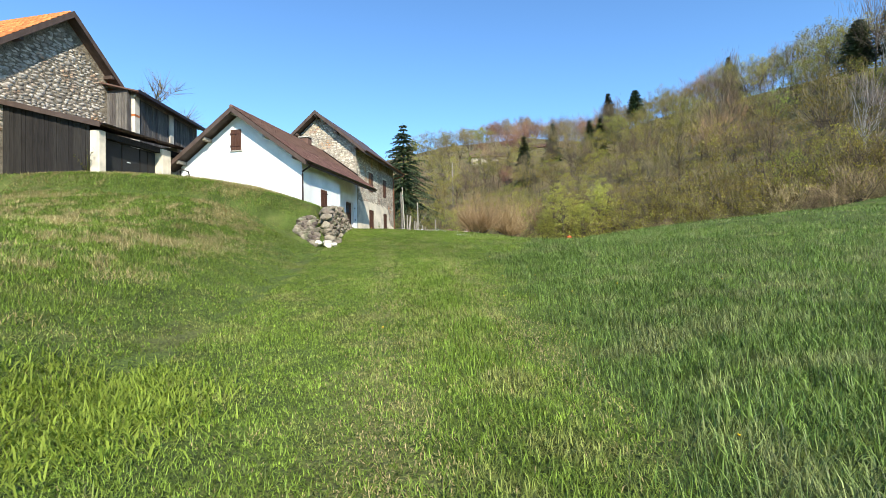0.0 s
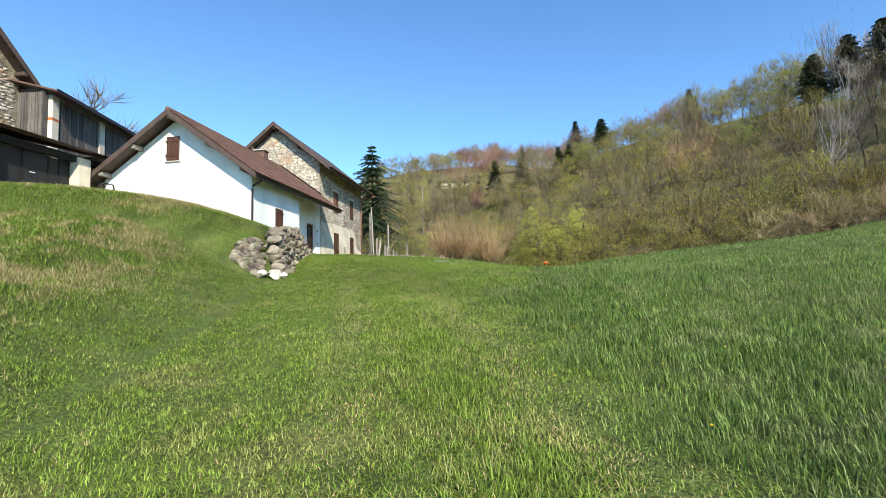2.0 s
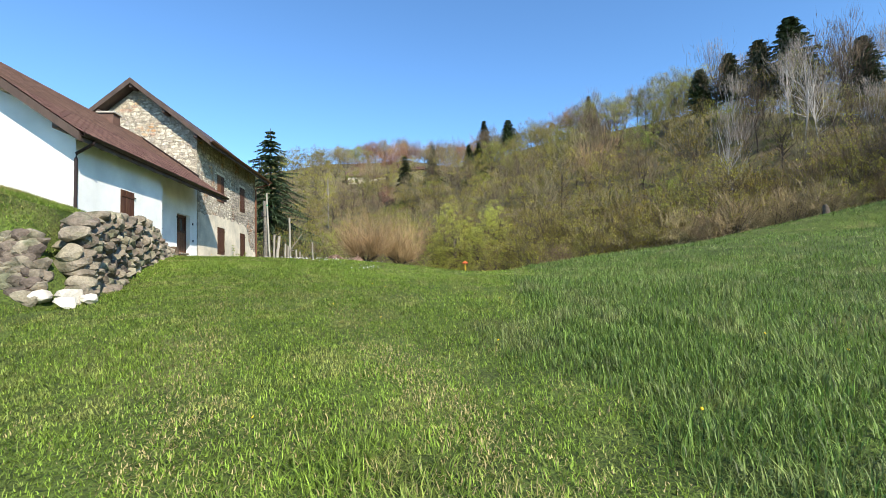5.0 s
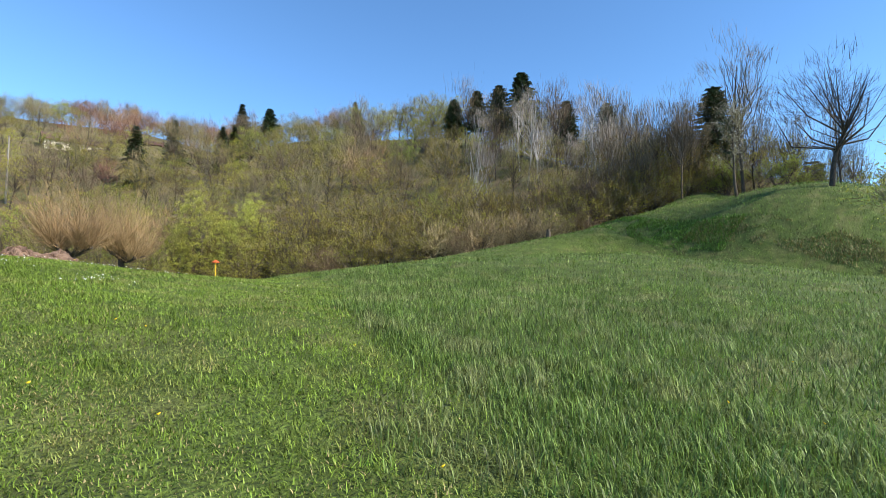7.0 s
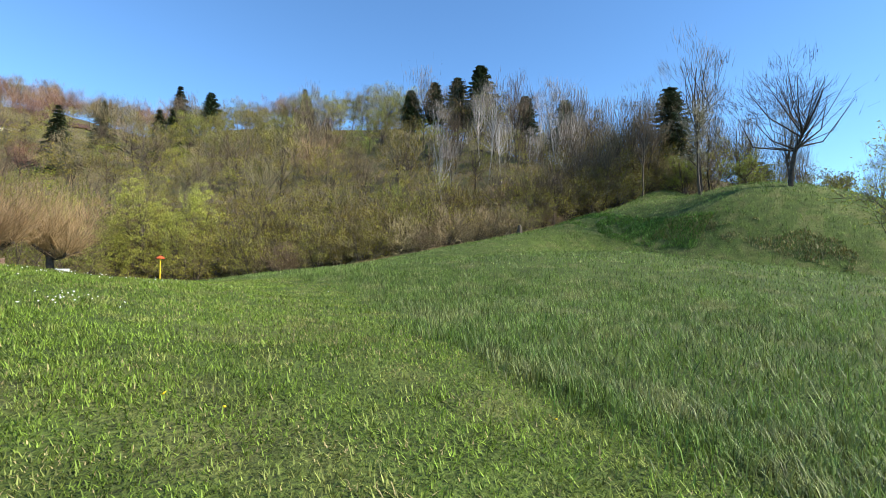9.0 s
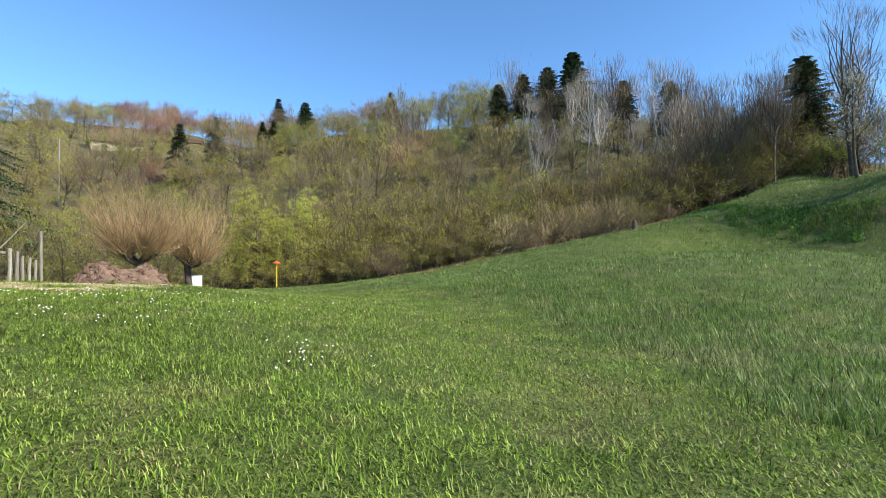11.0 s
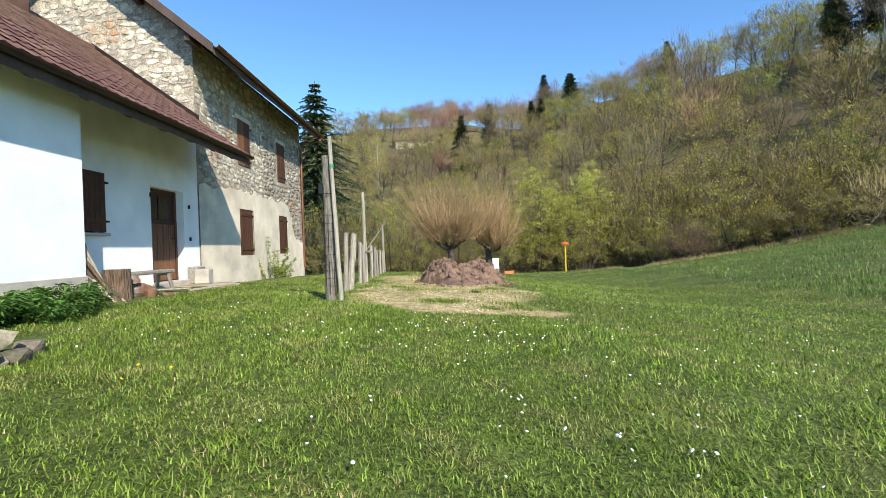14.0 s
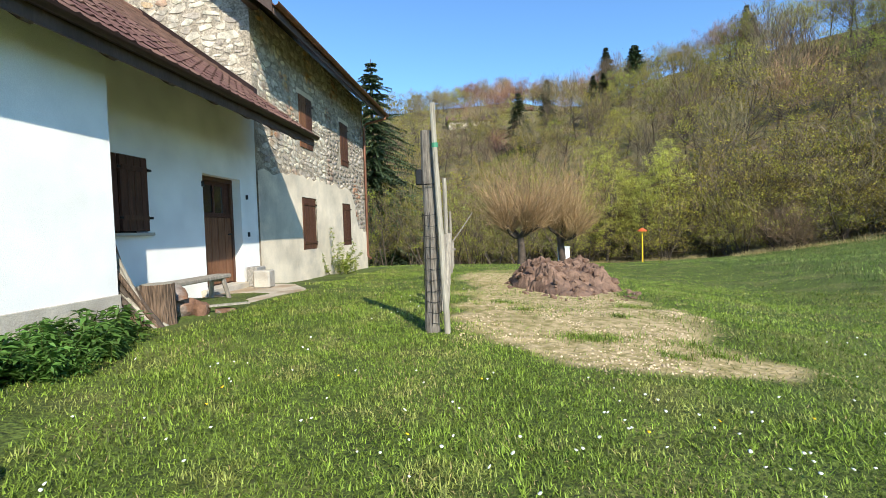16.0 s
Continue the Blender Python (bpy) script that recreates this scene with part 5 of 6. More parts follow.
# ---- leafy plants by the walls ----
def leafy(name, label, seed, n, r, h, size, material, category="plant", stems=14):
    e = empty(name)
    b = Brush(seed)
    R = b.rng
    for i in range(stems):
        a, q = R.uniform(0, 6.28), R.uniform(0, r) ** 1.0
        p = np.array([math.cos(a) * q * 0.6, math.sin(a) * q * 0.6, -0.05])
        d = np.array([math.cos(a) * 0.35, math.sin(a) * 0.35, 1.0])
        pts, _ = b.limb(p, d / np.linalg.norm(d), h * R.uniform(0.6, 1.0), 0.009, 0.003, 4, 0.12)
        pts = np.array(pts)
        m = n // stems
        f = R.uniform(0.15, 1.0, m) * (len(pts) - 1)
        k = np.minimum(f.astype(int), len(pts) - 2)
        c = pts[k] + (pts[k + 1] - pts[k]) * (f - k)[:, None]
        u = R.normal(0, 1, (m, 3))
        u[:, 2] = R.uniform(-0.35, 0.55, m)
        u /= np.linalg.norm(u, axis=1)[:, None]
        w = np.cross(u, np.array([0, 0, 1.0]) + R.normal(0, 0.3, (m, 3)))
        w /= np.linalg.norm(w, axis=1)[:, None]
        L = size * R.uniform(0.6, 1.3, (m, 1))
        dr = np.array([0, 0, -1.0]) * L * 0.25
        b.leaf.append(np.stack([c, c + u * L * 0.5 + w * L * 0.15, c + u * L + dr, c + u * L * 0.5 - w * L * 0.15], 1))
    b.wood("stems", M_leaf_dark, e, 3)
    b.foliage("leaves", material, e)
    return tagged(e, label, category)


M_peony = foliage("deep_green_plant_leaves", (0.115, 0.225, 0.045), 0.1, 0.4, 0.35)
peony = leafy("garden_plant", "lush dark green leafy perennial below the white wall", 51, 620, 0.45, 0.55, 0.13, M_peony, stems=20)
first = True
for x, y, s, r in ((-3.2, 5.12, 0.95, 0), (-3.15, 4.65, 0.95, 70), (-3.05, 4.2, 0.85, 140), (-3.2, 3.8, 0.9, 200), (-3.0, 3.4, 0.8, 260), (-2.9, 4.75, 0.65, 30), (-2.8, 4.2, 0.6, 100)):
    m = pose(x, y, gz(x, y), 0, 0, r) @ Matrix.Diagonal((s, s, s, 1))
    o = peony if first else copy_thing(peony, pose(0, 0, 0))
    o.matrix_basis = m
    o["group"] = "plants below the white wall"
    first = False
rose = leafy("rose_bush", "climbing rose bush in young leaf against plaster", 52, 900, 0.5, 1.55, 0.10, M_leaf_green, "bush", 10)
rose.matrix_basis = pose(-4.15, 14.85, gz(-4.15, 14.85), 0, 0, 0)
rose2 = leafy("rose_bush", "low leafy rose bush beside the shuttered window", 53, 800, 0.45, 0.85, 0.10, M_leaf_green, "bush", 12)
rose2.matrix_basis = pose(-4.1, 15.75, gz(-4.1, 15.75), 0, 0, 0)
ivy = leafy("wall_plant", "green weeds growing out of the dry stone wall", 54, 160, 0.3, 0.35, 0.08, M_leaf_green, stems=10)
ivy.matrix_basis = pose(0.1, -4.4, gz(0.5, -4.4) + 0.75, 0, 0, 0)

ivy2 = leafy("ivy", "green ivy climbing the shed's stone pillar", 55, 260, 0.16, 1.25, 0.09, M_leaf_green, stems=9)
ivy2.matrix_basis = pose(-10.98, -3.72, gz(-10.98, -3.72), 0, 0, 0)

# ---- fence ----
def post(x, y, h, r, lean=(0, 0), label="weathered grey wooden fence post", material=None, seed=0):
    z = gz(x, y)
    R = np.random.RandomState(seed + 500)
    k = 6
    pts = [(lean[0] * i / k + R.uniform(-1, 1) * r * 0.16, lean[1] * i / k + R.uniform(-1, 1) * r * 0.16, -0.25 + (h + 0.25) * i / k) for i in range(k + 1)]
    e = part("fence_post", tube(pts, [r * (1.05 - 0.12 * i / k) * R.uniform(0.95, 1.05) for i in range(k + 1)], 10), material or M_greywood)
    e.matrix_basis = pose(x, y, z)
    return tagged(e, label, "fence post", "fence posts")


M_postdark = mat("old_striped_post", (0.33, 0.29, 0.24), 0.9, 0.35, 9, 45, 0.8, stretch=(7, 7, 0.5))
big = post(0.10, 6.10, 2.34, 0.085, (-0.02, 0.03), "thick cracked grey post wrapped in wire mesh", M_postdark, 1)
for i in range(11):
    z = 0.12 + i * 0.125
    part("wire_loop", tube([(0.094 * math.cos(a), 0.094 * math.sin(a), z + 0.008 * math.sin(3 * a + i)) for a in [2 * math.pi * k / 12 for k in range(13)]], [0.0035] * 13, 4, False), M_iron, big, "rusty fence wire")
for i in range(8):
    a = 2 * math.pi * i / 8
    part("wire", tube([(0.096 * math.cos(a), 0.096 * math.sin(a), 0.1), (0.094 * math.cos(a), 0.094 * math.sin(a), 1.4)], [0.0035] * 2, 4), M_iron, big)
part("tie_wire", tube([(0.09 * math.cos(a), 0.09 * math.sin(a), 1.72) for a in [2 * math.pi * k / 12 for k in range(13)]], [0.006] * 13, 5, False), M_iron, big)
part("insulator", boxes(((-0.16, -0.03, 1.72), (-0.08, 0.03, 1.9)), bevel=0.012), M_iron, big, "black box on the post")
pole = post(0.28, 6.0, 2.62, 0.034, (-0.12, 0.03), "slender pale pole tied to the thick post", None, 2)
part("tie_band", tube([(-0.098, 0.024, 2.12), (-0.1, 0.024, 2.17)], [0.039, 0.039], 12), mat("green_tape", (0.05, 0.22, 0.12), 0.5, 0.9, 5, 40, 0.0), pole, "green binding band")
for i, (x, y, h, r, lx, ly) in enumerate(((0.05, 7.3, 1.1, 0.045, 0.05, 0.0), (0.04, 7.7, 1.1, 0.062, 0.04, 0.4), (-0.22, 10.2, 1.05, 0.05, 0.02, 0.0), (-0.25, 10.9, 1.05, 0.05, 0.0, 0.0), (-0.5, 13.7, 1.05, 0.055, 0, 0), (-0.58, 14.8, 1.03, 0.05, 0.02, 0), (-0.68, 16.1, 1.0, 0.05, -0.02, 0), (-0.8, 17.6, 0.98, 0.05, 0, 0), (-0.93, 19.2, 0.95, 0.05, 0.02, 0))):
    post(x, y, h, r, (lx, ly), seed=10 + i)
post(-0.31, 11.59, 2.5, 0.05, (-0.03, 0.0), "tall slender pale fence pole", None, 31)
post(-1.24, 22.1, 2.5, 0.06, (-0.05, 0.0), "slender grey fence post", None, 32)
zz = gz(-0.31, 11.59)
brace = part("brace_stick", tube([(-0.33, 11.5, zz + 0.82), (0.0, 11.5, zz + 1.25), (0.3, 11.5, zz + 1.68)], [0.02, 0.017, 0.012], 6), M_greywood)
tagged(brace, "pale stick slanting off the tall fence pole", "stick")
lath = part("lath", boxes(((-0.16, -0.012, -0.03), (0.16, 0.012, 0.03)), bevel=0.004), M_greywood)
lath.matrix_basis = pose(-0.27, 11.52, zz + 0.86, 0, 8, 0)
tagged(lath, "short pale lath nailed across the tall pole", "board")
wires = empty("wire_fence", 0, 8, 0)
tagged(wires, "thin rusty wire netting strung between the posts", "wire fence")
ROW_Y, ROW_X = (6.1, 7.3, 8.7, 10.3, 11.6, 13.7, 17.8), (0.1, 0.05, -0.06, -0.22, -0.31, -0.5, -0.81)
for k in range(6):
    z0 = 0.12 + 0.17 * k
    pts = [(x, y, gz(x, y) + z0 + 0.02 * math.sin(y * 2 + k)) for x, y in zip(ROW_X, ROW_Y)]
    hang(part("wire", tube(pts, [0.003] * 7, 4), M_iron, wires), wires)
for k in range(44):
    y = 6.3 + k * 0.26
    x = float(np.interp(y, ROW_Y, ROW_X))
    hang(part("wire", tube([(x, y, gz(x, y) + 0.1), (x, y, gz(x, y) + 0.97)], [0.0022] * 2, 3), M_iron, wires), wires)

# ---- soil heap, utility box, marker, orange board ----
HX, HY = 2.4, 12.4


def heap_height(x, y):
    r = math.hypot(x / 1.25, y / 2.6) + 0.2 * noise.noise(Vector((x * 1.1, y * 0.8, 3)))
    hump = 0.8 + 0.2 * math.cos((x + 0.2 * y - 0.6) * 4.2)
    return 0.62 * hump * max(0.0, 1 - r ** 3.2) * (1 + 0.4 * noise.noise(Vector((x * 1.6 + 4, y * 1.4, 0))))


bm = bmesh.new()
bmesh.ops.create_grid(bm, x_segments=72, y_segments=72, size=1)
for v in bm.verts:
    x, y = v.co.x * 1.9, v.co.y * 3.8
    hh = heap_height(x, y)
    rough = 0.2 * noise.noise(Vector((x * 3.4, y * 3.4, 1))) + 0.1 * noise.noise(Vector((x * 9, y * 9, 2))) + 0.03 * noise.noise(Vector((x * 24, y * 24, 2)))
    v.co = Vector((x, y, gz(HX + x, HY + y) + 0.30 + hh + rough * min(1, hh * 4) - (0.08 if hh <= 0 else 0)))
bmesh.ops.delete(bm, geom=[v for v in bm.verts if math.hypot(v.co.x / 1.25, v.co.y / 2.6) > 1.3], context='VERTS')
heap = empty("soil_heap", HX, HY, -0.30)
part("soil", bm, M_soil, heap)
tagged(heap, "heap of lumpy reddish-brown clay soil on gravel", "soil heap")
CL = [rock_mesh("clod", 400 + i, M_soil) for i in range(4)]
RH = np.random.RandomState(44)
for i in range(300):
    a, q = RH.uniform(0, 6.28), RH.uniform(0.05, 1.2) ** 0.7
    x, y = math.cos(a) * q * 1.25, math.sin(a) * q * 2.6 - (0.5 if q > 1 else 0)
    k = RH.uniform(0.08, 0.24) * (1.0 if q < 0.9 else 0.6)
    piece("clod", CL[i % 4], heap, x, y, gz(HX + x, HY + y) + 0.30 + heap_height(x, y), k * 1.3, k, k * 0.9, RH.uniform(0, 60), RH.uniform(0, 60), RH.uniform(0, 360))

cab = empty("utility_box", 5.4, 33.9, gz(5.4, 33.9), 12)
tagged(cab, "white metal utility cabinet standing in the grass", "utility box")
part("body", boxes(((-0.36, -0.2, 0.08), (0.36, 0.2, 1.24)), bevel=0.015), M_whitebox, cab)
part("plinth", boxes(((-0.38, -0.22, -0.3), (0.38, 0.22, 0.08)), bevel=0.01), M_concrete, cab)
part("lid", boxes(((-0.4, -0.24, 1.24), (0.4, 0.24, 1.29)), bevel=0.012), M_whitebox, cab)
part("door", boxes(((-0.32, -0.215, 0.14), (0.32, -0.2, 1.2)), bevel=0.004), M_whitebox, cab)
mk = empty("gas_marker", 11.87, 38, gz(11.87, 38))
tagged(mk, "yellow pipeline marker post with orange-red roof cap", "marker post")
MH = 0.66 - gz(11.87, 38)
part("pole", tube([(0, 0, -0.3), (0, 0, MH - 0.25)], [0.055, 0.055], 10), M_yellow, mk)
part("cap", tube([(0, 0, MH - 0.27), (0, 0, MH - 0.2), (0, 0, MH)], [0.34, 0.34, 0.03], 14), M_redorange, mk)
ob_ = part("orange_board", boxes(((-0.35, -0.03, 0.0), (0.35, 0.03, 0.3)), bevel=0.01), M_redorange)
ob_.matrix_basis = pose(6.6, 34.2, gz(6.6, 34.2) - 0.02, -20, 0, 0)
tagged(ob_, "small orange board lying by the utility cabinet", "board")


# ---- far houses and pole on the ridge ----
def far_house(x, y, rz, w, d, h, wall_m):
    z = gz(x, y) - 7.6
    e = empty("ridge_house", x, y, z, rz)
    part("wall", boxes(((-w / 2, -d / 2, 0), (w / 2, d / 2, h)), bevel=0.02), wall_m, e)
    part("roof", prism([(-w / 2 - 0.6, -d / 2 - 0.7, h), (-w / 2 - 0.6, 0, h + d * 0.3), (-w / 2 - 0.6, d / 2 + 0.7, h), (-w / 2 - 0.6, d / 2 + 0.7, h - 0.2), (-w / 2 - 0.6, -d / 2 - 0.7, h - 0.2)], (w + 1.2, 0, 0)), M_tile, e)
    for i in range(3):
        part("window", boxes(((-w / 2 + w * (i + 0.6) / 3.4, -d / 2 - 0.05, h - 2.2), (-w / 2 + w * (i + 0.6) / 3.4 + 1.1, -d / 2 + 0.1, h - 0.8)), bevel=0.02), M_glass, e)
    return tagged(e, "distant plastered house with brown roof on the ridge", "house", "houses on the ridge")


far_house(-7, 140, 10, 12, 8, 8, M_plaster)
far_house(9, 152, -10, 7, 6, 7, M_plaster)
up = part("utility_pole", tube([(0, 0, -1), (0, 0, 11)], [0.16, 0.11], 8), M_greywood)
up.matrix_basis = pose(-11.5, 92, gz(-11.5, 92))
tagged(up, "pale wooden utility pole on the hillside", "utility pole")


# ---- grass ----


def from_way(x, y):
    """Distance to the line walked, with its way ahead."""
    t = np.linspace(0, 1, 40)
    px = np.concatenate([np.interp(t, [0, 1], [6.6, 0.86]), [0.5, 0.3]])
    py = np.concatenate([np.interp(t, [0, 1], [-17.5, 1.5]), [3.0, 4.5]])
    return np.min(np.hypot(x[:, None] - px[None], y[:, None] - py[None]), 1)


def meadow_edge(y):
    return np.interp(y, [-25, -17, -11, -8, -5, -2.7, -0.8, 3.5, 14, 30], [8.5, 8.0, 7.4, 6.6, 7.0, 7.8, 8.7, 10.4, 11.3, 12])


def covered(x, y):
    """Where no grass grows: houses, paving, gravel, the wall's face, wood."""
    c = (x < -3.5) & (y > 1.1) & (x > -10.6) & (y < 19.6)
    c |= (x < -10.4) & (y > -3.65)
    c |= (x < -2.95) & (y > 5.75) & (y < 10.75)
    c |= (np.abs(x - wall_line(y) - 0.05) < 0.16) & (y > -5.1) & (y < 3.3)
    c |= (np.hypot((x - 2.4) / 1.2, (y - 12.4) / 2.5) < 1)
    return c


RG = np.random.RandomState(123)


def blades(x, y, length, width, lean, bent=True):
    n = len(x)
    z = land(x, y) - 0.004
    a = RG.uniform(0, 2 * np.pi, n)
    d = np.stack([np.cos(a), np.sin(a)], 1)
    L = length * RG.uniform(0.55, 1.25, n)
    th = np.clip(RG.normal(0.75 * lean, 0.3 * lean, n), 0.25 * lean, 1.32)
    s = np.stack([-d[:, 1], d[:, 0], np.zeros(n)], 1) * (width * RG.uniform(0.7, 1.3, n))[:, None] * 0.5
    p = np.stack([x, y, z], 1)
    if not bent:
        tip = p + np.stack([d[:, 0] * np.sin(th), d[:, 1] * np.sin(th), np.cos(th)], 1) * L[:, None]
        V = np.stack([p - s, p + s, tip], 1)
        return V.reshape(-1, 3), np.arange(3 * n).reshape(-1, 3)
    t1, t2 = th * 0.6, np.minimum(th * 1.4 + 0.1, 1.62)
    mid = p + np.stack([d[:, 0] * np.sin(t1), d[:, 1] * np.sin(t1), np.cos(t1)], 1) * (L * 0.55)[:, None]
    tip = mid + np.stack([d[:, 0] * np.sin(t2), d[:, 1] * np.sin(t2), np.cos(t2)], 1) * (L * 0.5)[:, None]
    V = np.stack([p - s, p + s, mid + s * 0.8, mid - s * 0.8, tip], 1).reshape(-1, 3)
    f = np.array([[0, 1, 2], [0, 2, 3], [3, 2, 4]])
    F = (f[None] + (np.arange(n) * 5)[:, None, None]).reshape(-1, 3)
    return V, F


def scatter(x0, x1, y0, y1, per_m2, near, far):
    n = int((x1 - x0) * (y1 - y0) * per_m2)
    x, y = RG.uniform(x0, x1, n), RG.uniform(y0, y1, n)
    k = ~covered(x, y)
    x, y = x[k], y[k]
    d = from_way(x, y)
    k = (d >= near + RG.uniform(-0.6, 0.6, len(x))) & (d < far + RG.uniform(-0.6, 0.6, len(x)))
    x, y = x[k], y[k]
    g = gravel_mask(x, y)
    k = RG.uniform(0, 1, len(x)) > g * (0.93 - 0.35 * smoothstep(0.2, 0.8, vnoise(x * 1.6, y * 1.6, 47)) - 0.25 * smoothstep(7, 11, y))
    w = wood_mask(x, y)
    k &= RG.uniform(0, 1, len(x)) > w
    return x[k], y[k]


sets = {"mown_grass": [], "meadow_grass": [], "dry_grass": []}
ZONES = ((-14, 16, -20, 8, 1500, -1, 2.2, 0.0065, True), (-14, 16, -20, 8, 3000, -1, 2.2, 0.008, False), (-14, 18, -20, 14, 2300, 2.2, 5.5, 0.010, False), (-15, 26, -19, 20, 720, 5.5, 14, 0.016, False),
         (-18, 44, -18, 42, 130, 14, 46, 0.026, False), (36, 74, -16, 30, 50, 36, 90, 0.05, False), (-13, 1.5, -13, 2, 800, 5.5, 17, 0.013, False))
for x0, x1, y0, y1, dens, near, far, wd, bent in ZONES:
    x, y = scatter(x0, x1, y0, y1, dens, near, far)
    tallness = smoothstep(-0.3, 0.5, x - meadow_edge(y) + 0.5 * vnoise(x * 1.1, y * 1.1, 41))
    bank = smoothstep(0.5, 3, wall_line(np.maximum(y, -5.4)) - x + np.where(y < -5.4, -(y + 5.4) * 0.30, 0))
    strip = np.exp(-((x - path_x(y) - 0.9) / 0.55) ** 2) * (1 - smoothstep(-11, -8, y))
    patch = 0.6 * vnoise(x * 0.6, y * 0.6, 42) + 0.7 * vnoise(x * 2.2, y * 2.2, 43) + 0.5 * vnoise(x * 5.1, y * 5.1, 49)
    dry = (x < 36) & (RG.uniform(0, 1, len(x)) < 0.03 + 0.85 * smoothstep(0.05, 0.6, patch + 0.3 * bank) * (0.2 + 0.8 * bank) + 0.3 * (np.exp(-((x - path_x(y) + 0.1) / 0.3) ** 2) + np.exp(-((x - path_x(y) - 1.7) / 0.3) ** 2)) * (1 - smoothstep(-8, -3, y)) + 0.4 * smoothstep(0.05, 0.6, gravel_mask(x, y))) & (tallness < 0.5)
    tall_pick = (RG.uniform(0, 1, len(x)) < tallness)
    keep = RG.uniform(0, 1, len(x)) < np.where(tall_pick, 0.75 if near > 2 else 0.6, 1.0)
    for nm, k, ln, lean in (("mown_grass", ~tall_pick & ~dry & keep, None, 1.3), ("dry_grass", dry & keep, None, 1.5), ("meadow_grass", tall_pick & ~dry & keep, None, 0.85)):
        xx, yy = x[k], y[k]
        if not len(xx):
            continue
        base = 0.046 + 0.014 * (vnoise(xx * 1.3, yy * 1.3, 44) > 0.25) + 0.05 * bank[k] + 0.05 * strip[k]
        if nm == "meadow_grass":
            base = 0.112 + 0.03 * vnoise(xx * 0.9, yy * 0.9, 45) + 0.05 * (vnoise(xx * 3.1, yy * 3.1, 46) > 0.4)
        if nm == "dry_grass":
            base = base * (0.75 + 0.5 * bank[k])
        if near > 2:
            base = base * 1.2
        if near > 30:
            base = base * 1.5
        sets[nm].append(blades(xx, yy, base, wd * (0.75 if nm == "meadow_grass" else 1.0), lean, bent or (nm == "meadow_grass" and 2 < near < 5)))
for nm, mm, lab in (("mown_grass", M_grass, "short mown spring grass"), ("meadow_grass", M_grass_tall, "tall lush uncut meadow grass"), ("dry_grass", M_straw, "pale dry straw tufts among the grass")):
    off, VV, FF = 0, [], []
    for V, F in sets[nm]:
        VV.append(V)
        FF.append(F + off)
        off += len(V)
    tagged(np_mesh(nm, np.concatenate(VV), np.concatenate(FF), mm), lab, "grass", kind="stuff")

# green tufts on the gravel
tx, ty = [], []
for cx, cy, sp in ((1.75, 6.1, 0.16), (2.0, 6.05, 0.14), (2.5, 7.3, 0.08), (2.95, 6.0, 0.12), (3.1, 5.75, 0.12), (2.6, 5.55, 0.08), (0.9, 8.3, 0.12), (1.2, 7.6, 0.08), (2.9, 8.4, 0.1)):
    tx.append(RG.normal(cx, sp * 1.2, int(2600 * sp)))
    ty.append(RG.normal(cy, sp * 0.7, int(2600 * sp)))
V, F = blades(np.concatenate(tx), np.concatenate(ty), 0.075, 0.006, 0.9)
tagged(np_mesh("grass_tufts", V, F, M_grass), "small green grass tufts growing through the gravel", "grass", kind="stuff")

# broad bright weeds by the start of the way
n = 4200
a, q = RG.uniform(0, 6.28, n), np.sqrt(RG.uniform(0, 1, n)) * (1 + 0.25 * RG.normal(0, 1, n))
x, y = 4.35 + 1.05 * q * np.cos(a), -17.6 + 0.95 * q * np.sin(a)
V, F = blades(x, y, 0.16, 0.012, 1.5)
tagged(np_mesh("broad_weeds", V, F, M_weed), "clump of arching bright yellow-green broad weeds", "weeds", kind="stuff")


# straw fringe where the meadow meets the wood
n = 26000
vv = RG.uniform(-28, 36, n)
uu = 45.4 + 1.1 * RG.normal(0, 1, n) + 0.9 * vnoise(vv * 0.35, vv * 0.1, 63)
x, y = 0.5 * uu + 0.866 * vv, 0.866 * uu - 0.5 * vv
k = (x > 6) & (x < 50) & (vnoise(x * 0.5, y * 0.5, 64) > -0.25)
V, F = blades(x[k], y[k], 0.42, 0.028, 0.8, False)
tagged(np_mesh("straw_fringe", V, F, M_straw), "pale dead grass fringe along the wood's foot", "grass", kind="stuff")

# rank growth on the scarp below the mound
def scarp_band(n, y0, y1, d0, d1):
    y = RG.uniform(y0, y1, n)
    x = 41.6 + 0.12 * (y - 5) + RG.uniform(d0, d1, n)
    k = vnoise(x * 0.5, y * 0.5, 61) + 0.6 * vnoise(x * 1.6, y * 1.6, 62) > -0.35
    return x[k], y[k]


M_rank = foliage("rank_dark_green_growth", (0.15, 0.27, 0.045), 0, 0.5, 0.25)
M_dead = foliage("dead_brown_stalks", (0.30, 0.26, 0.10), 0, 0.5, 0.1)
V, F = blades(*scarp_band(8000, 7, 21, -0.5, 3.6), 0.3, 0.05, 1.2)
tagged(np_mesh("rank_growth", V, F, M_rank), "rank dark green growth on the steep scarp", "undergrowth", kind="stuff")
V, F = blades(*scarp_band(4500, -2, 11, 0.4, 3.2), 0.26, 0.045, 1.1)
tagged(np_mesh("dead_stalks", V, F, M_dead), "dead brown stalks on the shaded scarp", "undergrowth", kind="stuff")


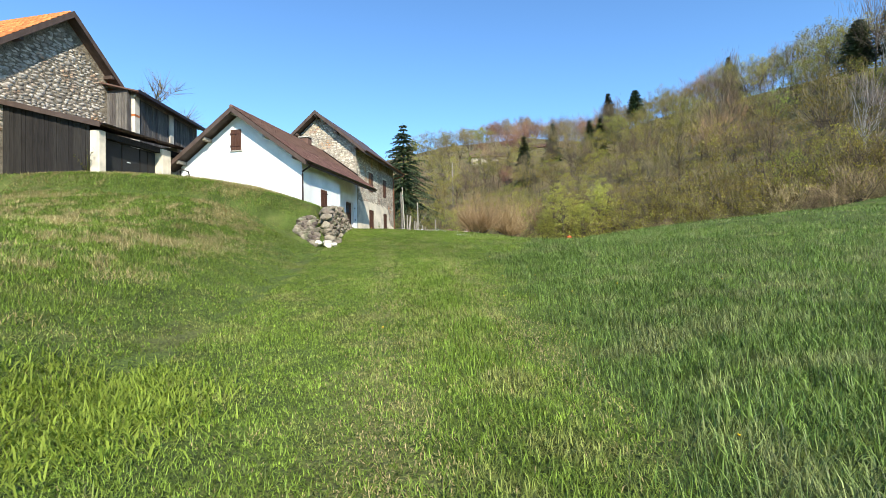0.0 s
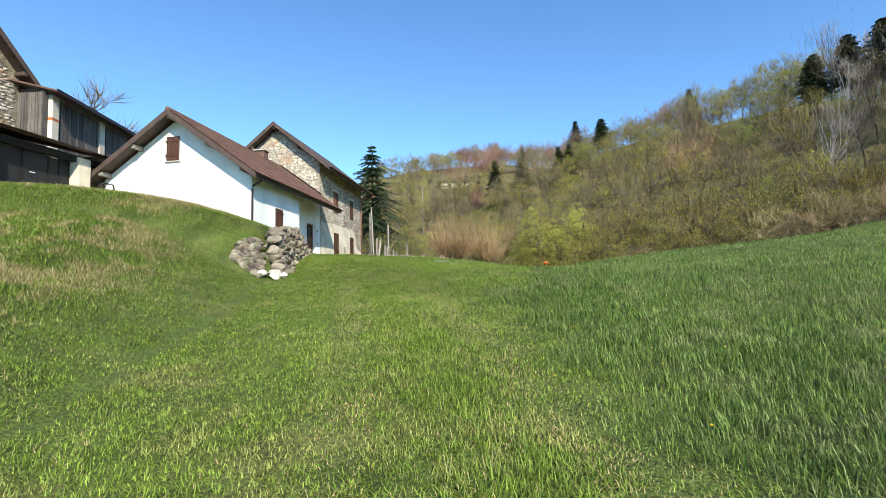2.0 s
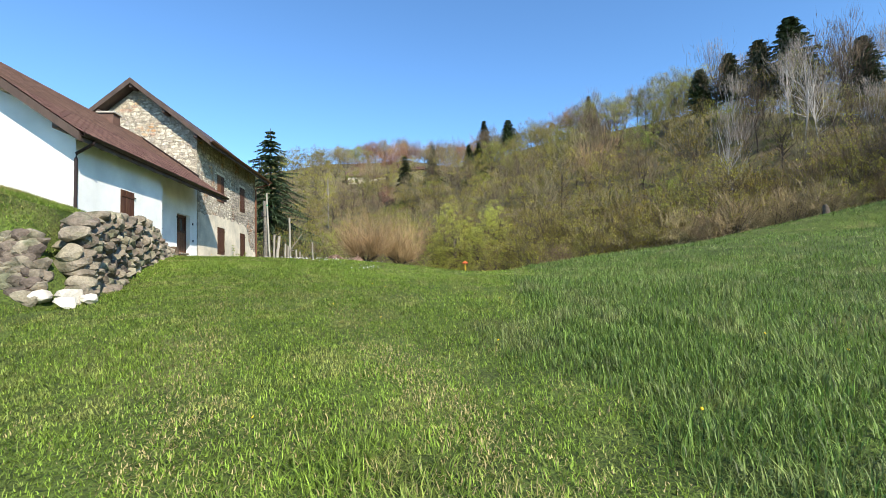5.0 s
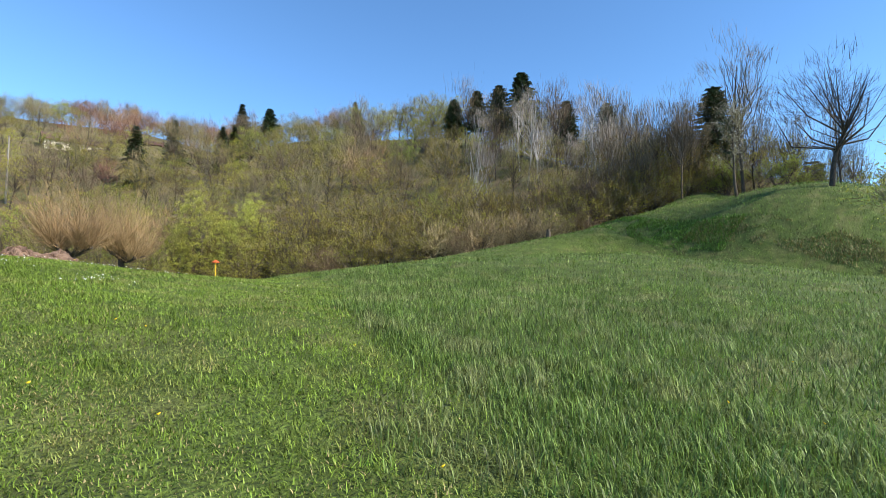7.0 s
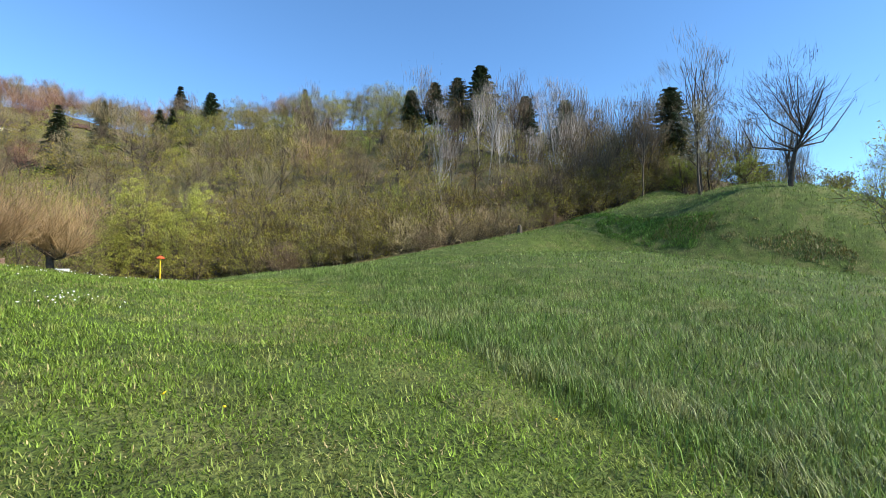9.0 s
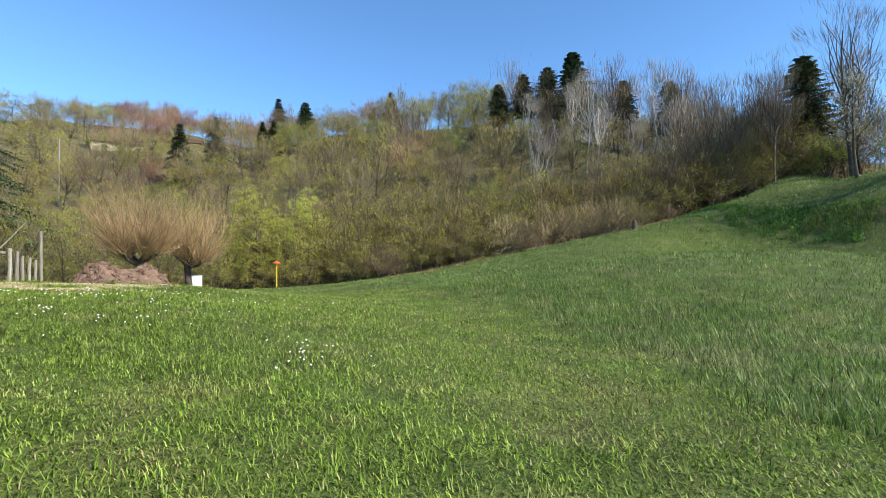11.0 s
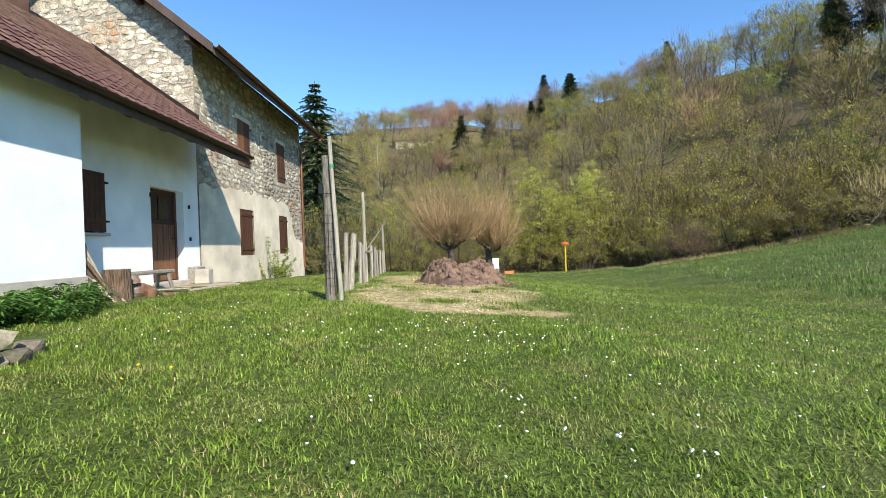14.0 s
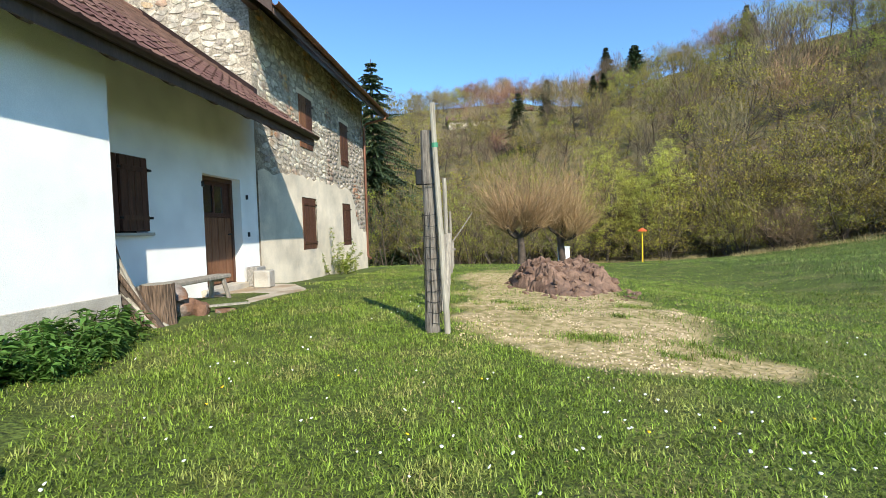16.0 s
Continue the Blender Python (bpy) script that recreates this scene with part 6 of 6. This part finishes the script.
# daisies and dandelions
def flowers(name, label, n, r, material, spots, h):
    xs, ys = [], []
    for cx, cy, sx, sy, f in spots:
        m = int(n * f)
        xs.append(RG.normal(cx, sx, m))
        ys.append(RG.normal(cy, sy, m))
    x, y = np.concatenate(xs), np.concatenate(ys)
    k = ~covered(x, y) & (gravel_mask(x, y) < 0.3)
    x, y = x[k], y[k]
    m = len(x)
    z = land(x, y) + h * RG.uniform(0.8, 1.3, m)
    a = np.arange(8) * np.pi / 4
    tilt = RG.normal(0, 0.3, (m, 2))
    rr = r * RG.uniform(0.75, 1.2, m)
    ring = np.stack([x[:, None] + rr[:, None] * np.cos(a), y[:, None] + rr[:, None] * np.sin(a), z[:, None] + rr[:, None] * (tilt[:, :1] * np.cos(a) + tilt[:, 1:] * np.sin(a))], -1)
    low = np.stack([x, y, z - 0.012], -1)[:, None]
    top = np.stack([x, y, z + 0.004], -1)[:, None]
    V = np.concatenate([ring, low, top], 1).reshape(-1, 3)
    q = np.arange(8)
    f = np.concatenate([np.stack([q, (q + 1) % 8, np.full(8, 9)], 1), np.stack([(q + 1) % 8, q, np.full(8, 8)], 1)])
    F = (f[None] + (np.arange(m) * 10)[:, None, None]).reshape(-1, 3)
    return tagged(np_mesh(name, V, F, material), label, "flowers", kind="stuff")


SPOTS = ((4.6, -0.2, 0.25, 0.2, 0.05), (4.7, -0.7, 0.3, 0.2, 0.05), (3.0, 1.5, 1.0, 0.7, 0.16), (2.6, 3.0, 1.5, 0.8, 0.3), (0.4, 3.8, 1.4, 0.9, 0.14), (5.0, 5.0, 1.5, 2.0, 0.16), (-1.2, 4.2, 0.8, 1.0, 0.06), (0.0, 8.5, 0.5, 1.6, 0.08))
flowers("daisies", "small white daisies dotted through the lawn", 240, 0.0105, M_daisy, SPOTS, 0.065)
flowers("dandelions", "scattered yellow dandelions and buttercups in the grass", 42, 0.012, M_dandelion, ((1, 3.5, 2, 1.5, 0.4), (6, -7, 2.5, 4, 0.35), (8.5, -14, 1.5, 3, 0.25)), 0.07)

# pebbles of the gravel patch
n = 15000
x, y = RG.uniform(-0.4, 4.0, n), RG.uniform(4.4, 15, n)
k = (RG.uniform(0, 1, n) < gravel_mask(x, y) * smoothstep(-0.7, 0.4, vnoise(x * 1.7, y * 1.7, 48)) * (1 - 0.6 * smoothstep(7, 11, y))) & (np.hypot((x - 2.4) / 1.2, (y - 12.4) / 2.5) > 1)
x, y = x[k], y[k]
m = len(x)
z = land(x, y)
r = RG.uniform(0.004, 0.017, m)
a = np.arange(5) * 2 * np.pi / 5
rad = r[:, None] * RG.uniform(0.7, 1.3, (m, 5))
ring = np.stack([x[:, None] + rad * np.cos(a), y[:, None] + rad * np.sin(a), np.repeat((z - 0.002)[:, None], 5, 1)], -1)
ring2 = np.stack([x[:, None] + rad * 0.65 * np.cos(a), y[:, None] + rad * 0.65 * np.sin(a), (z + r * 0.6)[:, None] + r[:, None] * RG.uniform(-0.15, 0.15, (m, 5))], -1)
V = np.concatenate([ring, ring2, np.stack([x, y, z + r * 0.7], -1)[:, None]], 1).reshape(-1, 3)
q = np.arange(5)
f = np.concatenate([np.stack([q, (q + 1) % 5, 5 + (q + 1) % 5], 1), np.stack([q, 5 + (q + 1) % 5, 5 + q], 1), np.stack([5 + q, 5 + (q + 1) % 5, np.full(5, 10)], 1)])
F = (f[None] + (np.arange(m) * 11)[:, None, None]).reshape(-1, 3)
tagged(np_mesh("gravel", V, F, M_pebble), "loose pale gravel of a parking patch", "gravel", kind="stuff")


# ---- roof tiles of the white house ----
def tile_mesh(material, wy=0.245, ln=0.40):
    """An S-shaped clay tile; x runs down the slope, y across."""
    n = 6
    V, F = [], []
    for i in range(n + 1):
        f = i / n
        h = 0.045 * math.sin(f * 2 * math.pi * 0.92 + 0.5)
        for xx, up in ((0, 0.0), (ln, 0.028), (ln, -0.01)):
            V.append((xx, (f - 0.5) * wy, h + up))
    for i in range(n):
        a, b = i * 3, (i + 1) * 3
        F += [(a, a + 1, b + 1, b), (a + 1, a + 2, b + 2, b + 1)]
    return V, F


TV, TF = tile_mesh(M_tile)
tme = bpy.data.meshes.new("tile")
tme.from_pydata(TV, [], TF)
tme.materials.append(M_tile)
slope = math.atan(WR_K)
pitch_len = math.hypot(1, WR_K)
rows = 15
row_len = (W_EAVE - WR_X) * pitch_len / rows
cols = int((W_Y1 - W_Y0) / 0.225)
rest_v, rest_f = [], []
tv, tf = np.array(TV), np.array(TF)
RT = np.random.RandomState(3)
for r in range(rows):
    dist = r * row_len
    for c in range(cols):
        y = W_Y0 + 0.12 + c * 0.225
        m = pose(WR_X + dist * math.cos(slope), y, WR_Z + 0.045 - dist * math.sin(slope), 0, math.degrees(slope) + RT.uniform(-0.8, 0.8), RT.uniform(-0.8, 0.8))
        if r >= rows - 7 and y < W_Y0 + 9.75 and len(roof.children) < 330:
            ob = new("tile", tme)
            ob.parent = roof
            ob.matrix_parent_inverse = Matrix.Identity(4)
            ob.matrix_basis = m
        else:
            M4 = np.array(m)
            rest_f.append(tf + len(rest_v) * len(tv))
            rest_v.append(tv @ M4[:3, :3].T + M4[:3, 3])
o = np_mesh("upper_tiling", np.concatenate(rest_v), np.concatenate(rest_f), M_tile, roof)
o["kind"] = "stuff"
part("ridge_cap", tube([(WR_X, W_Y0 - 0.02, WR_Z + 0.05), (WR_X, W_Y1, WR_Z + 0.05)], [0.1, 0.1], 10), M_tile, roof)

# orange tiles on the barn's south slope
rest_v, rest_f = [], []
sl2 = math.atan(B_KS)
for r in range(24):
    for c in range(30):
        d = r * 0.38
        m = Matrix.Translation((-15.2 - c * 0.3, B_RY - d * math.cos(sl2), B_RZ + 0.04 - d * math.sin(sl2))) @ pose(0, 0, 0, 0, 0, -90) @ pose(0, 0, 0, 0, math.degrees(sl2), 0)
        M4 = np.array(m)
        rest_f.append(tf + len(rest_v) * len(tv))
        rest_v.append((tv * np.array([1, 1.3, 1.2])) @ M4[:3, :3].T + M4[:3, 3])
o = hang(np_mesh("tiling", np.concatenate(rest_v), np.concatenate(rest_f), M_orange, barn), barn)
o["kind"] = "stuff"


# ---- rubble stones of the walls ----
def slab_stone(seed):
    """A flat rounded stone in the y-z plane, 1 x 1, proud towards +x."""
    R = np.random.RandomState(seed)
    n = 7
    ang = np.sort((np.arange(n) + R.uniform(-0.45, 0.45, n)) * 2 * np.pi / n)
    rad = np.minimum(0.5 / np.maximum(np.abs(np.cos(ang)), np.abs(np.sin(ang))), 0.66) * R.uniform(0.78, 1.04, n)
    o = np.stack([np.zeros(n), np.cos(ang) * rad, np.sin(ang) * rad], 1)
    i = o * np.array([1, 0.94, 0.92]) + np.stack([R.uniform(0.45, 1.15, n), np.zeros(n), np.zeros(n)], 1)
    V = np.concatenate([o, i, [[R.uniform(0.9, 1.15), 0, 0]]])
    q = np.arange(n)
    F = np.concatenate([np.stack([q, (q + 1) % n, n + (q + 1) % n], 1), np.stack([q, n + (q + 1) % n, n + q], 1), np.stack([n + q, n + (q + 1) % n, np.full(n, 2 * n)], 1)])
    return V, F


STONES = [slab_stone(700 + i) for i in range(10)]
STONE_ME = []
for V, F in STONES:
    me = bpy.data.meshes.new("stone")
    me.from_pydata(V.tolist(), [], F.tolist())
    me.materials.append(M_stone)
    STONE_ME.append(me)


def rubble(rs, u0, u1, z0, z1, inside, sizes=(0.09, 0.21)):
    """Irregular courses of (u, z, width, height) in a wall."""
    out_, z = [], z0
    while z < z1:
        hh = rs.uniform(*sizes)
        u = u0 + rs.uniform(-0.2, 0)
        while u < u1:
            w = rs.uniform(0.9, 2.6) * hh + 0.06
            zz = z + rs.uniform(-0.025, 0.025) + 0.05 * math.sin(u * 0.9 + z)
            if inside(u + w / 2, zz + hh / 2, w, hh):
                out_.append((u + w / 2, zz + hh / 2 + rs.uniform(-0.2, 0.2) * hh, w * rs.uniform(0.75, 1.05), hh * rs.uniform(0.55, 1.15)))
            u += w
        z += hh * 0.98
    return out_


def place(stones, at, wall, house, limit):
    """Stones as pieces of a wall as far as the limit, the rest joined."""
    vs, fs, k = [], [], 0
    for i, (u, z, w, hh) in enumerate(stones):
        j = (i * 7 + 3) % 10
        m = at(u, z) @ pose(0, 0, 0, 13 * math.sin(i * 2.7), 0, 0) @ Matrix.Diagonal((0.017, w * (0.97 + 0.1 * math.sin(i * 5.1)), hh * (1.0 + 0.1 * math.sin(i * 3.3)), 1))
        if k < limit:
            ob = new("stone", STONE_ME[j])
            ob.parent = wall
            ob.matrix_parent_inverse = Matrix.Identity(4)
            ob.matrix_basis = m
            k += 1
        else:
            M4 = np.array(m)
            V, F = STONES[j]
            fs.append(F + vs_count[0])
            vs.append(V @ M4[:3, :3].T + M4[:3, 3])
            vs_count[0] += len(V)
    if vs:
        o = np_mesh("rubble", np.concatenate(vs), np.concatenate(fs), M_stone, wall)
        o["kind"] = "stuff"


def clear_of(u, z, w, hh):
    return not any(a - w / 2 - 0.02 < u < b + w / 2 + 0.02 and c - hh / 2 - 0.02 < z < d + hh / 2 + 0.16 for a, b, c, d in S_HOLES)


def top_plaster(y):
    return float(np.interp(y, yy, top))


yy = np.linspace(10.74, 19.42, 60)
top = 2.55 + 0.25 * np.array([vnoise(v * 0.9, 0.3, 21) for v in yy]) + 0.1 * np.array([vnoise(v * 4, 2.3, 22) for v in yy]) - 1.6 * smoothstep(17.4, 18.6, yy)
RS = np.random.RandomState(61)
front = rubble(RS, 10.8, 19.4, 0.6, gz_s(-4.5) - 0.1, lambda u, z, w, h: z > top_plaster(u) + 0.02 and clear_of(u, z, w, h) and 10.75 + w / 2 < u < 19.45 - w / 2 + 0.05)
front.sort(key=lambda s: s[0])
vs_count = [0]
place(front, lambda u, z: Matrix.Translation((-4.5, u, z)), s_front, stone_house, 290)
gab = rubble(RS, -10.0, -4.5, 3.0, 8.5, lambda u, z, w, h: z + h / 2 < gz_s(u) - 0.45 * w - 0.05 and z - h / 2 > slope_z(u, WR_X, WR_Z, WR_K) - 0.1 and u + w / 2 < -4.48)
gab.sort(key=lambda s: -s[0])
vs_count = [0]
place(gab, lambda u, z: Matrix.Translation((u, 10.74, z)) @ pose(0, 0, 0, 0, 0, -90), s_gable, stone_house, 290)
barn_wall = [o for o in barn.children if o.name.startswith("gable_wall")][0]
bst = rubble(RS, -7.0, 1.6, 4.2, 11.0, lambda u, z, w, h: z + h / 2 < bw(u) - 0.5 * w - 0.25 and u + w / 2 < 1.62, (0.10, 0.21))
vs_count = [0]
place(bst, lambda u, z: Matrix.Translation((B_X, u, z)), barn_wall, barn, 0)
